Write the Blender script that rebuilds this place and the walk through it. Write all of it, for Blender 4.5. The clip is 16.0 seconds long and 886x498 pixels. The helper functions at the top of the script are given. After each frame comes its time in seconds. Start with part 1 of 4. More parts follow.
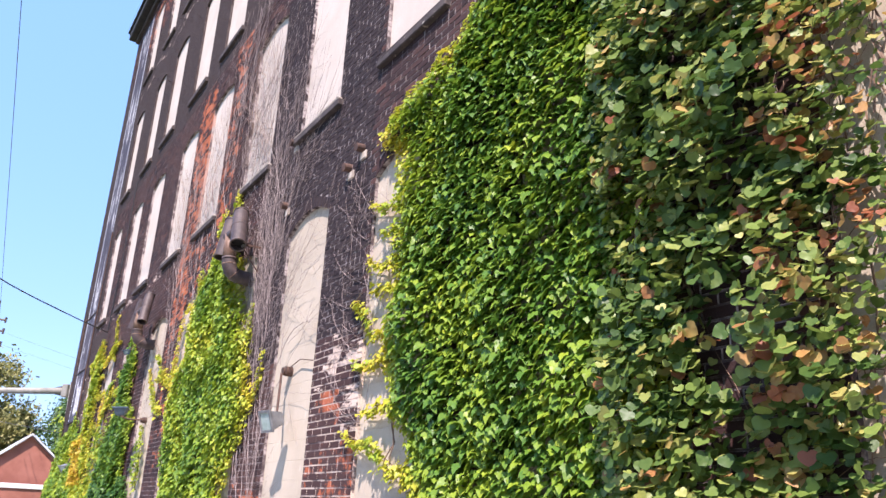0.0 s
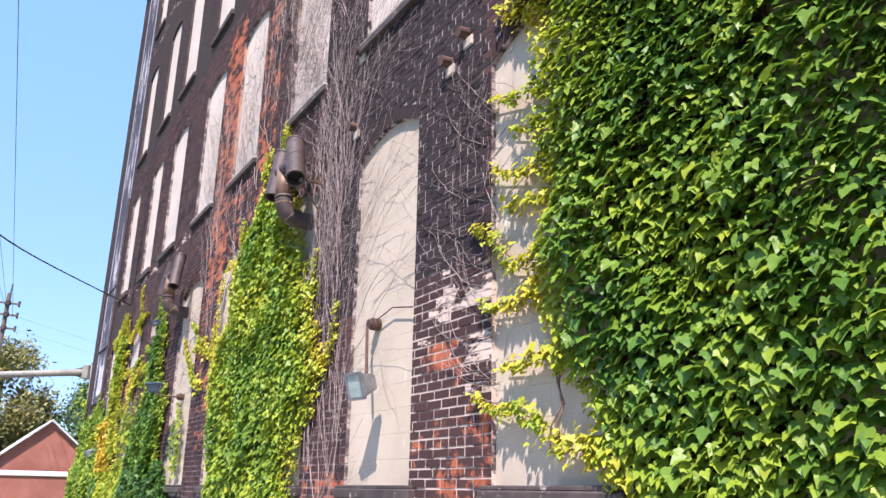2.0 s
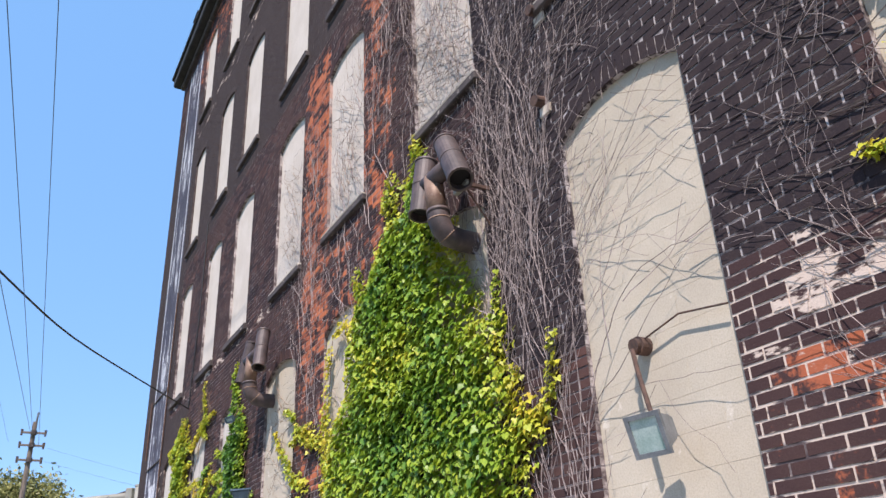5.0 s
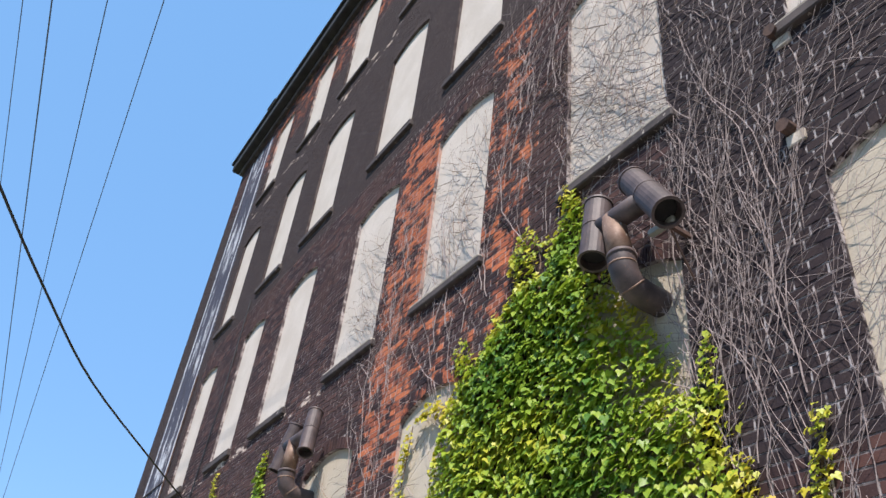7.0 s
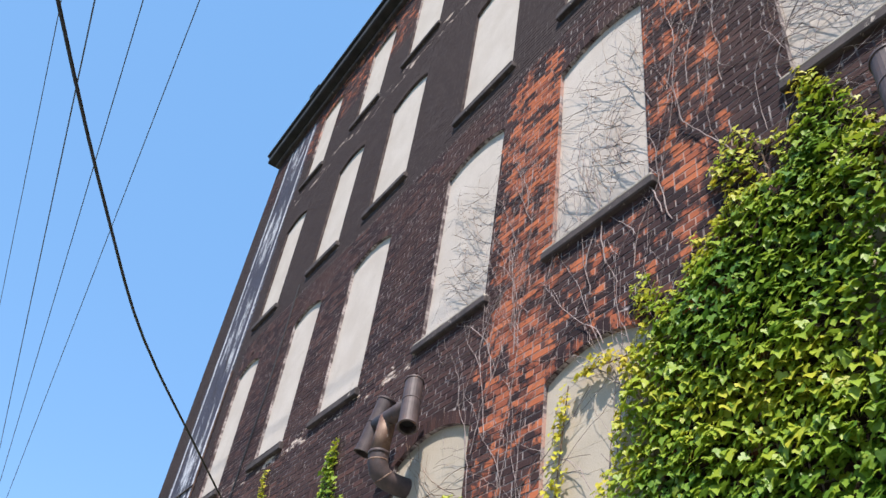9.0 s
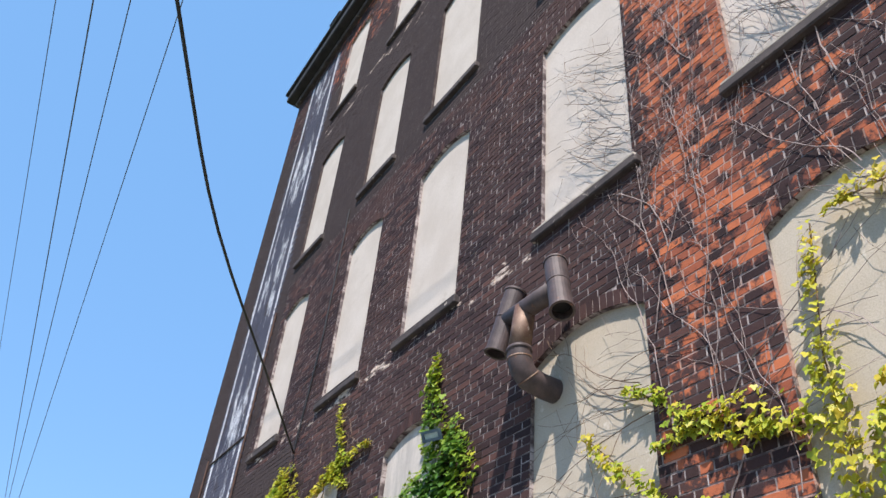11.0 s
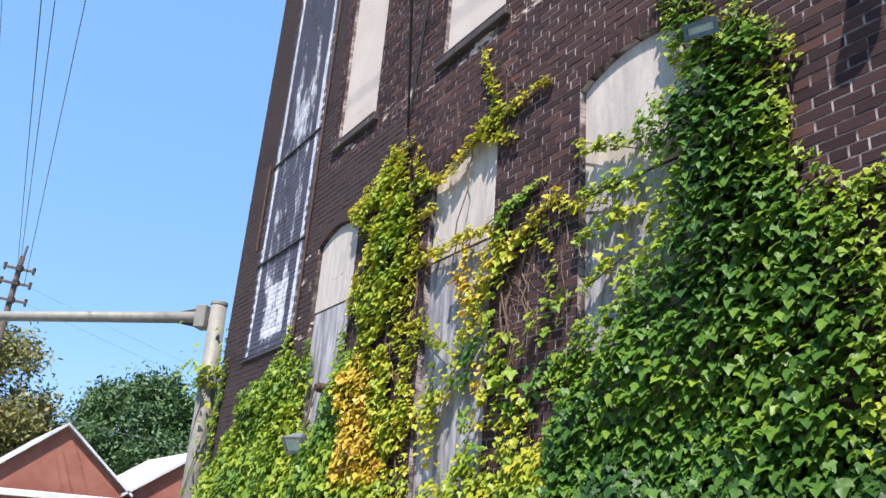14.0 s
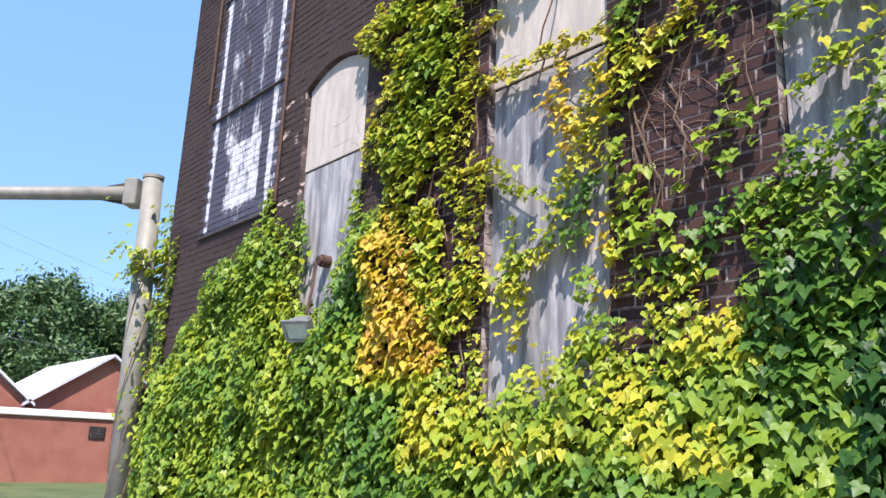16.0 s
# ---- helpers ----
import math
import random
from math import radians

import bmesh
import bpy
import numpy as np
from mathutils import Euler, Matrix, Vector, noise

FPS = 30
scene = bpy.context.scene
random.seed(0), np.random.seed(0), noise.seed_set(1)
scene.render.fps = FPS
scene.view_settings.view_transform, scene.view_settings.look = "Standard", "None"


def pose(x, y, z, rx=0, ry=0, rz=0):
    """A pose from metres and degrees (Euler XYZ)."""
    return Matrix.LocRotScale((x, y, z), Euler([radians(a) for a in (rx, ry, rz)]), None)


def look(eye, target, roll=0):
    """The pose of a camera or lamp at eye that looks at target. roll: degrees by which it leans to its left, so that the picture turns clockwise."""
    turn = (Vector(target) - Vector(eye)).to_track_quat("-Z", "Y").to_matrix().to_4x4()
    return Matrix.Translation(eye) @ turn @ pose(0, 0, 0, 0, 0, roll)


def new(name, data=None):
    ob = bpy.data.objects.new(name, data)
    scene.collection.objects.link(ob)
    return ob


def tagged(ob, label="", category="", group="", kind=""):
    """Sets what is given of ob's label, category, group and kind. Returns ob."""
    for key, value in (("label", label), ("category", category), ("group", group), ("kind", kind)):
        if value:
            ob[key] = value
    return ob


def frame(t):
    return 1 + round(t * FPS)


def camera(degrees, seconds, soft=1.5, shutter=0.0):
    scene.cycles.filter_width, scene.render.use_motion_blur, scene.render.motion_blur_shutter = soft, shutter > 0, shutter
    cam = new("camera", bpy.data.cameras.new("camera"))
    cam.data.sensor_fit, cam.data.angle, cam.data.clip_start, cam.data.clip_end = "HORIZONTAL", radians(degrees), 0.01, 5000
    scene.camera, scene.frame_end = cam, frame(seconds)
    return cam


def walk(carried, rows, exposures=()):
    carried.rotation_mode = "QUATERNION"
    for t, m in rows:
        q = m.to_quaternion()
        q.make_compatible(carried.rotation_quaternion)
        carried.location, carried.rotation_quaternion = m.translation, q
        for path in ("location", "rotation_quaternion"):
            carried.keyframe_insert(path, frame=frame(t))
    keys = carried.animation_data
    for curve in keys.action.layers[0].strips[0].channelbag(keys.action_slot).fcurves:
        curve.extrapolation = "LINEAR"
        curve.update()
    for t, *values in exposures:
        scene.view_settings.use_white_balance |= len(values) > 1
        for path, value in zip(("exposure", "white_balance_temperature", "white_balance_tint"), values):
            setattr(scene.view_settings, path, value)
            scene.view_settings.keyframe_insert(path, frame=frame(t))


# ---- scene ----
cam = camera(58.6, 16.0)
PATH = [
    (0, (-0.02, -0.252, 1.167), (0.971, 1.36, 1.816), 2.8),
    (0.5, (0.001, 0.31, 1.233), (1.015, 1.928, 1.829), 1.9),
    (1, (0.013, 0.81, 1.239), (1.026, 2.436, 1.815), 1.6),
    (1.5, (0.034, 1.331, 1.22), (1.035, 2.961, 1.804), 1.5),
    (2, (0.111, 1.845, 1.223), (1.096, 3.481, 1.815), 1.1),
    (2.5, (0.174, 2.384, 1.26), (1.146, 4.023, 1.868), 0.6),
    (3, (0.23, 2.907, 1.243), (1.171, 4.533, 1.928), 0.5),
    (3.5, (0.261, 3.37, 1.242), (1.182, 4.996, 1.955), -0.3),
    (4, (0.209, 3.851, 1.255), (1.128, 5.462, 2.005), -2.0),
    (4.2, (0.127, 4.018, 1.253), (1.05, 5.616, 2.024), -2.5),
    (6.3, (-0.216, 5.91, 1.189), (0.619, 7.389, 2.246), 2.0),
    (6.5, (-0.219, 6.138, 1.196), (0.596, 7.587, 2.307), 3.7),
    (7, (-0.226, 6.716, 1.149), (0.555, 8.126, 2.333), 7.2),
    (7.5, (-0.213, 7.287, 1.211), (0.551, 8.698, 2.405), 9.0),
    (8, (-0.208, 7.843, 1.226), (0.54, 9.235, 2.452), 9.7),
    (8.5, (-0.232, 8.395, 1.21), (0.513, 9.772, 2.455), 9.8),
    (9, (-0.226, 8.947, 1.194), (0.509, 10.318, 2.451), 9.5),
    (9.2, (-0.191, 9.177, 1.235), (0.537, 10.556, 2.487), 9.3),
    (11.3, (-0.299, 11.256, 1.221), (0.482, 12.65, 2.424), 5.9),
    (11.5, (-0.276, 11.444, 1.206), (0.497, 12.839, 2.413), 6.5),
    (12, (-0.248, 11.91, 1.187), (0.541, 13.347, 2.333), 7.6),
    (12.5, (-0.224, 12.423, 1.134), (0.628, 13.934, 2.13), 8.3),
    (13, (-0.202, 12.951, 1.131), (0.677, 14.513, 2.02), 7.5),
    (13.5, (-0.297, 13.486, 1.088), (0.611, 15.069, 1.905), 6.2),
    (14, (-0.388, 14.065, 1.036), (0.607, 15.649, 1.746), 4.5),
    (14.5, (-0.435, 14.588, 1.066), (0.642, 16.163, 1.665), 3.2),
    (15, (-0.457, 15.173, 1.112), (0.698, 16.716, 1.644), 2.1),
    (15.5, (-0.392, 15.696, 1.092), (0.81, 17.209, 1.609), 1.9),
    (16, (-0.324, 16.262, 1.027), (0.924, 17.742, 1.526), 2.4),
]
walk(cam, [(t, look(eye, target, roll)) for t, eye, target, roll in PATH],
     [(0, 1.28, 6650, 27), (2.5, 1.13, 6600, 24), (4, 0.95, 6550, 21), (6.5, 0.76, 6500, 14), (9, 0.77, 6500, 14), (11.5, 0.77, 6500, 14), (13, 0.82, 6500, 15), (14.5, 0.92, 6500, 18), (16, 1.0, 6550, 20)])

# ---- sky, sun ----
SUN_DIR = Vector((-0.36, -0.38, 0.75)).normalized()
world = bpy.data.worlds.new("sky")
scene.world = world
world.use_nodes = True
wn = world.node_tree
sky = wn.nodes.new("ShaderNodeTexSky")
sky.sky_type, sky.sun_disc = "NISHITA", False
sky.sun_elevation = math.asin(SUN_DIR.z)
sky.sun_rotation = math.atan2(SUN_DIR.x, SUN_DIR.y)
sky.air_density, sky.dust_density, sky.ozone_density = 1.0, 0.15, 2.2
tone = wn.nodes.new("ShaderNodeMix")
tone.data_type = "RGBA"
tone.inputs[0].default_value = 0.72
tone.inputs[7].default_value = (0.90, 2.12, 3.95, 1)  # clear summer blue
wn.links.new(sky.outputs["Color"], tone.inputs[6])
wn.links.new(tone.outputs[2], wn.nodes["Background"].inputs["Color"])
wn.nodes["Background"].inputs["Strength"].default_value = 0.15
sun = new("sun", bpy.data.lights.new("sun", "SUN"))
sun.data.energy, sun.data.angle, sun.data.color = 4.6, radians(0.55), (1.0, 0.95, 0.87)
sun.matrix_world = look((0, 0, 30), Vector((0, 0, 30)) - SUN_DIR)

# ---- materials ----
def mat(name, rough=0.85, metal=0.0):
    m = bpy.data.materials.new(name)
    m.use_nodes = True
    nt = m.node_tree
    b = nt.nodes["Principled BSDF"]
    b.inputs["Roughness"].default_value, b.inputs["Metallic"].default_value = rough, metal
    return m, nt, b


def node(nt, kind, **inputs):
    n = nt.nodes.new(kind)
    for key, v in inputs.items():
        n.inputs[key.replace("_", " ")].default_value = v
    return n


def noise_of(nt, scale, detail=4.0, stretch=(1, 1, 1), rough=0.6, seed=0.0):
    """World-size noise, 0 to 1."""
    geo = nt.nodes.new("ShaderNodeNewGeometry")
    mp = node(nt, "ShaderNodeMapping", Scale=stretch, Location=(seed, seed * 1.7, seed * 0.6))
    n = node(nt, "ShaderNodeTexNoise", Scale=scale, Detail=detail, Roughness=rough)
    nt.links.new(geo.outputs["Position"], mp.inputs["Vector"])
    nt.links.new(mp.outputs["Vector"], n.inputs["Vector"])
    return n.outputs["Fac"]


def ramp(nt, fac, *stops):
    r = nt.nodes.new("ShaderNodeValToRGB")
    el = r.color_ramp.elements
    while len(el) < len(stops):
        el.new(0.5)
    for e, (p, c) in zip(el, stops):
        e.position, e.color = p, (*c, 1) if len(c) == 3 else c
    nt.links.new(fac, r.inputs["Fac"])
    return r.outputs["Color"]


def mix(nt, fac, a, b):
    n = nt.nodes.new("ShaderNodeMix")
    n.data_type = "RGBA"
    for sock, v in ((n.inputs[0], fac), (n.inputs[6], a), (n.inputs[7], b)):
        if isinstance(v, (int, float)):
            sock.default_value = v
        elif isinstance(v, tuple):
            sock.default_value = (*v, 1)
        else:
            nt.links.new(v, sock)
    return n.outputs[2]


def maths(nt, op, a, b):
    n = nt.nodes.new("ShaderNodeMath")
    n.operation = op
    for sock, v in zip(n.inputs, (a, b)):
        if isinstance(v, (int, float)):
            sock.default_value = v
        else:
            nt.links.new(v, sock)
    return n.outputs[0]


def steps(nt, v, lo, hi):
    n = node(nt, "ShaderNodeMapRange", From_Min=lo, From_Max=hi)
    n.interpolation_type = "SMOOTHSTEP"
    nt.links.new(v, n.inputs["Value"])
    return n.outputs["Result"]


def attr(nt, name):
    n = nt.nodes.new("ShaderNodeAttribute")
    n.attribute_name = name
    return n.outputs["Fac"]


def bump(nt, b, height, strength, dist=0.01):
    n = node(nt, "ShaderNodeBump", Strength=strength, Distance=dist)
    nt.links.new(height, n.inputs["Height"])
    nt.links.new(n.outputs["Normal"], b.inputs["Normal"])


def worn(name, low, high, scale=6.0, rough=0.85, metal=0.0, stretch=(1, 1, 1), spots=None, bumpy=0.3, fine=90.0):
    """A surface with broad stains, fine grain and relief."""
    m, nt, b = mat(name, rough, metal)
    broad, grain = noise_of(nt, scale, 6, stretch), noise_of(nt, fine, 3, stretch, seed=3)
    col = mix(nt, steps(nt, broad, 0.3, 0.7), low, high)
    col = mix(nt, maths(nt, "MULTIPLY", steps(nt, grain, 0.35, 0.75), 0.35), col, tuple(c * 0.6 for c in low))
    if spots:
        col = mix(nt, steps(nt, noise_of(nt, scale * 2.3, 7, stretch, 0.7, seed=11), 0.6, 0.68), col, spots)
    nt.links.new(col, b.inputs["Base Color"])
    bump(nt, b, grain, bumpy, 0.004)
    return m


def masonry(name, mortar=False):
    """Dark painted brick, with paint lost to red brick, pale flakes and a faded painted sign."""
    m, nt, b = mat(name, 0.9)
    b.inputs["Specular IOR Level"].default_value = 0.18
    geo = nt.nodes.new("ShaderNodeNewGeometry")
    rnd = geo.outputs["Random Per Island"]
    place = nt.nodes.new("ShaderNodeSeparateXYZ")
    nt.links.new(geo.outputs["Position"], place.inputs[0])
    course = maths(nt, "FRACT", maths(nt, "DIVIDE", maths(nt, "ADD", place.outputs["Z"], 0.35), 0.07), 0.0)
    bed = maths(nt, "MULTIPLY", maths(nt, "GREATER_THAN", course, 0.86), 0.72)  # bed joints show less pale mortar than head joints
    open_joint = maths(nt, "SUBTRACT", 1.0, bed)
    if mortar:
        lost = maths(nt, "MULTIPLY", steps(nt, noise_of(nt, 6, 6, rough=0.7), 0.40, 0.62), open_joint)
        base = mix(nt, lost, (0.075, 0.055, 0.056), (0.42, 0.36, 0.34))
    else:
        base = ramp(nt, rnd, (0.0, (0.026, 0.015, 0.016)), (0.5, (0.043, 0.023, 0.024)), (0.85, (0.066, 0.034, 0.031)), (1.0, (0.10, 0.046, 0.038)))
        base = mix(nt, steps(nt, noise_of(nt, 0.7, 5), 0.45, 0.75), base, (0.068, 0.036, 0.032))
    tar = steps(nt, maths(nt, "MULTIPLY", attr(nt, "red"), -1.0), 0.03, 0.28)
    thin = maths(nt, "MULTIPLY", steps(nt, noise_of(nt, 9, 5, seed=14), 0.42, 0.58), open_joint)
    coat = steps(nt, maths(nt, "MULTIPLY", attr(nt, "red"), -1.0), 0.35, 0.55)
    base = mix(nt, tar, base, mix(nt, thin, (0.027, 0.019, 0.022), (0.42, 0.37, 0.36) if mortar else (0.034, 0.023, 0.024)))
    base = mix(nt, maths(nt, "MULTIPLY", coat, 0.86), base, mix(nt, noise_of(nt, 2.5, 6, seed=40), (0.040, 0.028, 0.027), (0.066, 0.047, 0.044)))
    red = ramp(nt, rnd, (0.0, (0.13, 0.048, 0.036)), (0.5, (0.32, 0.090, 0.046)), (1.0, (0.50, 0.15, 0.066)))
    n1 = noise_of(nt, 3.2, 8, rough=0.72, seed=5)
    wear = maths(nt, "ADD", attr(nt, "red"), maths(nt, "ADD", maths(nt, "MULTIPLY", n1, 1.5), maths(nt, "MULTIPLY", rnd, 0.13)))
    col = mix(nt, steps(nt, wear, 1.24, 1.36), base, (0.42, 0.26, 0.21) if mortar else red)
    pale = maths(nt, "ADD", attr(nt, "pale"), noise_of(nt, 4.3, 8, (1, 0.55, 1.5), 0.7, seed=9))
    col = mix(nt, steps(nt, pale, 0.93, 0.98), col, (0.55, 0.44, 0.37))
    off = maths(nt, "ABSOLUTE", maths(nt, "SUBTRACT", place.outputs["Y"], 23.80), 0.0)
    field = steps(nt, attr(nt, "sign"), 0.05, 0.3)
    ink = maths(nt, "MULTIPLY", field, steps(nt, noise_of(nt, 2.2, 8, (1, 1, 0.6), 0.7, seed=18), 0.30, 0.48))
    col = mix(nt, maths(nt, "MULTIPLY", ink, 0.85), col, (0.075, 0.080, 0.115))
    gap = maths(nt, "MULTIPLY", maths(nt, "SUBTRACT", steps(nt, off, 0.44, 0.48), steps(nt, off, 0.60, 0.63)), -0.30)
    border = maths(nt, "MULTIPLY", maths(nt, "SUBTRACT", steps(nt, off, 0.63, 0.65), steps(nt, off, 0.72, 0.74)), 0.32)
    lines = maths(nt, "MULTIPLY", maths(nt, "ADD", gap, border), field)
    sgn = maths(nt, "ADD", maths(nt, "ADD", attr(nt, "sign"), lines), maths(nt, "MULTIPLY", noise_of(nt, 2.6, 9, (1, 1.5, 0.5), 0.74, seed=21), 1.3))
    chalk = mix(nt, steps(nt, noise_of(nt, 12, 5, seed=30), 0.4, 0.65), (0.66, 0.66, 0.69), (0.40, 0.41, 0.46))
    col = mix(nt, steps(nt, sgn, 1.15, 1.32), col, chalk)
    grain = noise_of(nt, 130, 3, seed=2)
    col = mix(nt, maths(nt, "MULTIPLY", steps(nt, grain, 0.5, 0.8), 0.35), col, (0.12, 0.09, 0.08))
    nt.links.new(col, b.inputs["Base Color"])
    bump(nt, b, noise_of(nt, 60, 5, seed=7), 0.5, 0.005)
    return m


def leaf_mat(name, *stops):
    m, nt, b = mat(name, 0.46)
    b.inputs["Specular IOR Level"].default_value = 0.38
    geo = nt.nodes.new("ShaderNodeNewGeometry")
    h = maths(nt, "ADD", attr(nt, "hue"), maths(nt, "MULTIPLY", maths(nt, "SUBTRACT", geo.outputs["Random Per Island"], 0.5), 0.16))
    h = maths(nt, "ADD", h, maths(nt, "MULTIPLY", maths(nt, "SUBTRACT", noise_of(nt, 30, 3), 0.5), 0.16))
    col = ramp(nt, h, *stops)
    nt.links.new(col, b.inputs["Base Color"])
    tr = nt.nodes.new("ShaderNodeBsdfTranslucent")
    nt.links.new(col, tr.inputs["Color"])
    ms = node(nt, "ShaderNodeMixShader", Fac=0.33)
    nt.links.new(b.outputs[0], ms.inputs[1])
    nt.links.new(tr.outputs[0], ms.inputs[2])
    nt.links.new(ms.outputs[0], nt.nodes["Material Output"].inputs["Surface"])
    bump(nt, b, noise_of(nt, 70, 2), 0.25, 0.004)
    return m


M_BRICK, M_MORTAR, M_LEAF = masonry("painted brick"), masonry("lime mortar", True), leaf_mat("ivy leaf", (0.0, (0.027, 0.085, 0.016)), (0.22, (0.090, 0.200, 0.025)), (0.45, (0.265, 0.36, 0.030)), (0.66, (0.50, 0.45, 0.040)), (0.84, (0.58, 0.40, 0.05)), (1.0, (0.54, 0.25, 0.09)))
M_VINE = leaf_mat("wild vine leaf", (0.0, (0.022, 0.050, 0.012)), (0.3, (0.055, 0.115, 0.022)), (0.55, (0.17, 0.24, 0.05)), (0.72, (0.36, 0.36, 0.10)), (0.86, (0.42, 0.23, 0.08)), (1.0, (0.26, 0.085, 0.04)))
M_STUCCO = worn("cream stucco", (0.50, 0.43, 0.37), (0.58, 0.51, 0.45), 1.6, 0.9, spots=(0.46, 0.39, 0.33))
M_BLOCK = worn("tan painted block", (0.42, 0.355, 0.275), (0.50, 0.43, 0.34), 1.3, 0.85, spots=(0.58, 0.52, 0.44), bumpy=0.45)
M_PLY = worn("weathered grey plywood", (0.16, 0.16, 0.18), (0.47, 0.46, 0.47), 3.2, 0.9, stretch=(1, 4, 0.5), spots=(0.58, 0.54, 0.48), fine=50)
M_PLYTOP = worn("faded cream plywood", (0.40, 0.36, 0.325), (0.57, 0.51, 0.455), 3.0, 0.9, stretch=(1, 3, 0.6), fine=50)
M_SILL = worn("dark painted stone", (0.035, 0.026, 0.026), (0.08, 0.06, 0.055), 5, 0.85, spots=(0.42, 0.36, 0.30))
M_PALE = worn("worn pale stone", (0.30, 0.25, 0.2), (0.55, 0.48, 0.41), 6, 0.9, spots=(0.06, 0.05, 0.045))
M_TIN = worn("dark painted duct", (0.045, 0.032, 0.032), (0.10, 0.07, 0.067), 7, 0.6, 0.1, spots=(0.12, 0.06, 0.04), bumpy=0.12)
M_RUST = worn("rusty duct", (0.12, 0.06, 0.04), (0.26, 0.17, 0.12), 9, 0.6, 0.2, spots=(0.45, 0.38, 0.33), bumpy=0.2)
M_DUCT_SHADE = worn("shade-black duct inside", (0.006, 0.005, 0.005), (0.012, 0.01, 0.01), 9, 0.9)
M_LAMP = worn("grey lamp housing", (0.14, 0.15, 0.16), (0.25, 0.26, 0.27), 9, 0.5, 0.3, bumpy=0.1)
M_LAMPB = worn("dark blue grey housing", (0.045, 0.075, 0.105), (0.10, 0.15, 0.20), 9, 0.5, 0.3, bumpy=0.1)
M_IRON = worn("rusted iron", (0.05, 0.03, 0.025), (0.13, 0.07, 0.05), 14, 0.8, 0.2)
M_LENS = worn("frosted lens", (0.26, 0.36, 0.32), (0.42, 0.50, 0.47), 8, 0.15, bumpy=0.05)
M_BARK = worn("dry grey vine", (0.13, 0.10, 0.095), (0.33, 0.265, 0.25), 14, 0.9)
M_BROWN = worn("brown vine", (0.10, 0.06, 0.04), (0.24, 0.16, 0.11), 14, 0.9)
M_BLACK = worn("black cable sheath", (0.008, 0.008, 0.01), (0.02, 0.02, 0.022), 12, 0.6)
M_WIRE = worn("grey conductor", (0.06, 0.07, 0.08), (0.12, 0.13, 0.14), 12, 0.6)
M_ROOF = worn("black cornice paint", (0.012, 0.011, 0.012), (0.035, 0.03, 0.03), 3, 0.8)
M_GALV = worn("galvanized steel", (0.21, 0.21, 0.185), (0.29, 0.28, 0.25), 5, 0.6, 0.1, bumpy=0.08)
M_HBRICK = worn("red brick far", (0.27, 0.095, 0.065), (0.36, 0.14, 0.10), 1.2, 0.9)
M_WHITE = worn("white trim paint", (0.62, 0.61, 0.6), (0.78, 0.77, 0.75), 2, 0.7)
M_TINROOF = worn("pale metal roof", (0.50, 0.50, 0.52), (0.66, 0.66, 0.68), 0.8, 0.5)
M_POLE = worn("weathered pole", (0.10, 0.075, 0.06), (0.2, 0.16, 0.13), 6, 0.9, stretch=(3, 3, 0.3))
M_ASPH = worn("asphalt", (0.04, 0.04, 0.042), (0.06, 0.06, 0.06), 1.2, 0.9, spots=(0.075, 0.072, 0.07), bumpy=0.6)
M_WALK = worn("concrete pavement", (0.30, 0.29, 0.27), (0.42, 0.40, 0.37), 1.0, 0.9, spots=(0.22, 0.21, 0.2))
M_GRASS = worn("dry grass", (0.05, 0.08, 0.02), (0.11, 0.13, 0.04), 0.6, 0.95)


def tree_mat(name, a, b_):
    m, nt, b = mat(name, 0.55)
    geo = nt.nodes.new("ShaderNodeNewGeometry")
    nt.links.new(mix(nt, geo.outputs["Random Per Island"], a, b_), b.inputs["Base Color"])
    return m


M_TREE_A = tree_mat("dark green leaves", (0.03, 0.075, 0.02), (0.075, 0.15, 0.04))
M_TREE_B = tree_mat("olive leaves", (0.12, 0.13, 0.03), (0.24, 0.22, 0.07))

# ---- mesh helpers ----
def empty(name, at=(0, 0, 0)):
    ob = new(name)
    ob.location = at
    bpy.context.view_layer.update()
    return ob


def part(name, bm, material, parent=None, label="", smooth=False):
    """Links a bmesh, in world coordinates, as one mesh under its thing."""
    me = bpy.data.meshes.new(name)
    bmesh.ops.recalc_face_normals(bm, faces=bm.faces)
    bm.to_mesh(me)
    bm.free()
    return hang(name, me, material, parent, label, smooth)


def hang(name, me, material, parent=None, label="", smooth=False):
    me.materials.append(material)
    if smooth:
        me.polygons.foreach_set("use_smooth", [True] * len(me.polygons))
    ob = new(name, me)
    if parent is not None:
        ob.parent = parent
        ob.matrix_parent_inverse = parent.matrix_world.inverted()
    return tagged(ob, label)


def box(lo, hi, bevel=0.0, bm=None):
    bm = bm or bmesh.new()
    c, s = (Vector(lo) + Vector(hi)) / 2, Vector(hi) - Vector(lo)
    r = bmesh.ops.create_cube(bm, size=1, matrix=Matrix.Translation(c) @ Matrix.Diagonal((*s, 1)))
    if bevel:
        es = list({e for v in r["verts"] for e in v.link_edges})
        bmesh.ops.bevel(bm, geom=es, offset=bevel, segments=1, affect="EDGES")
    return bm


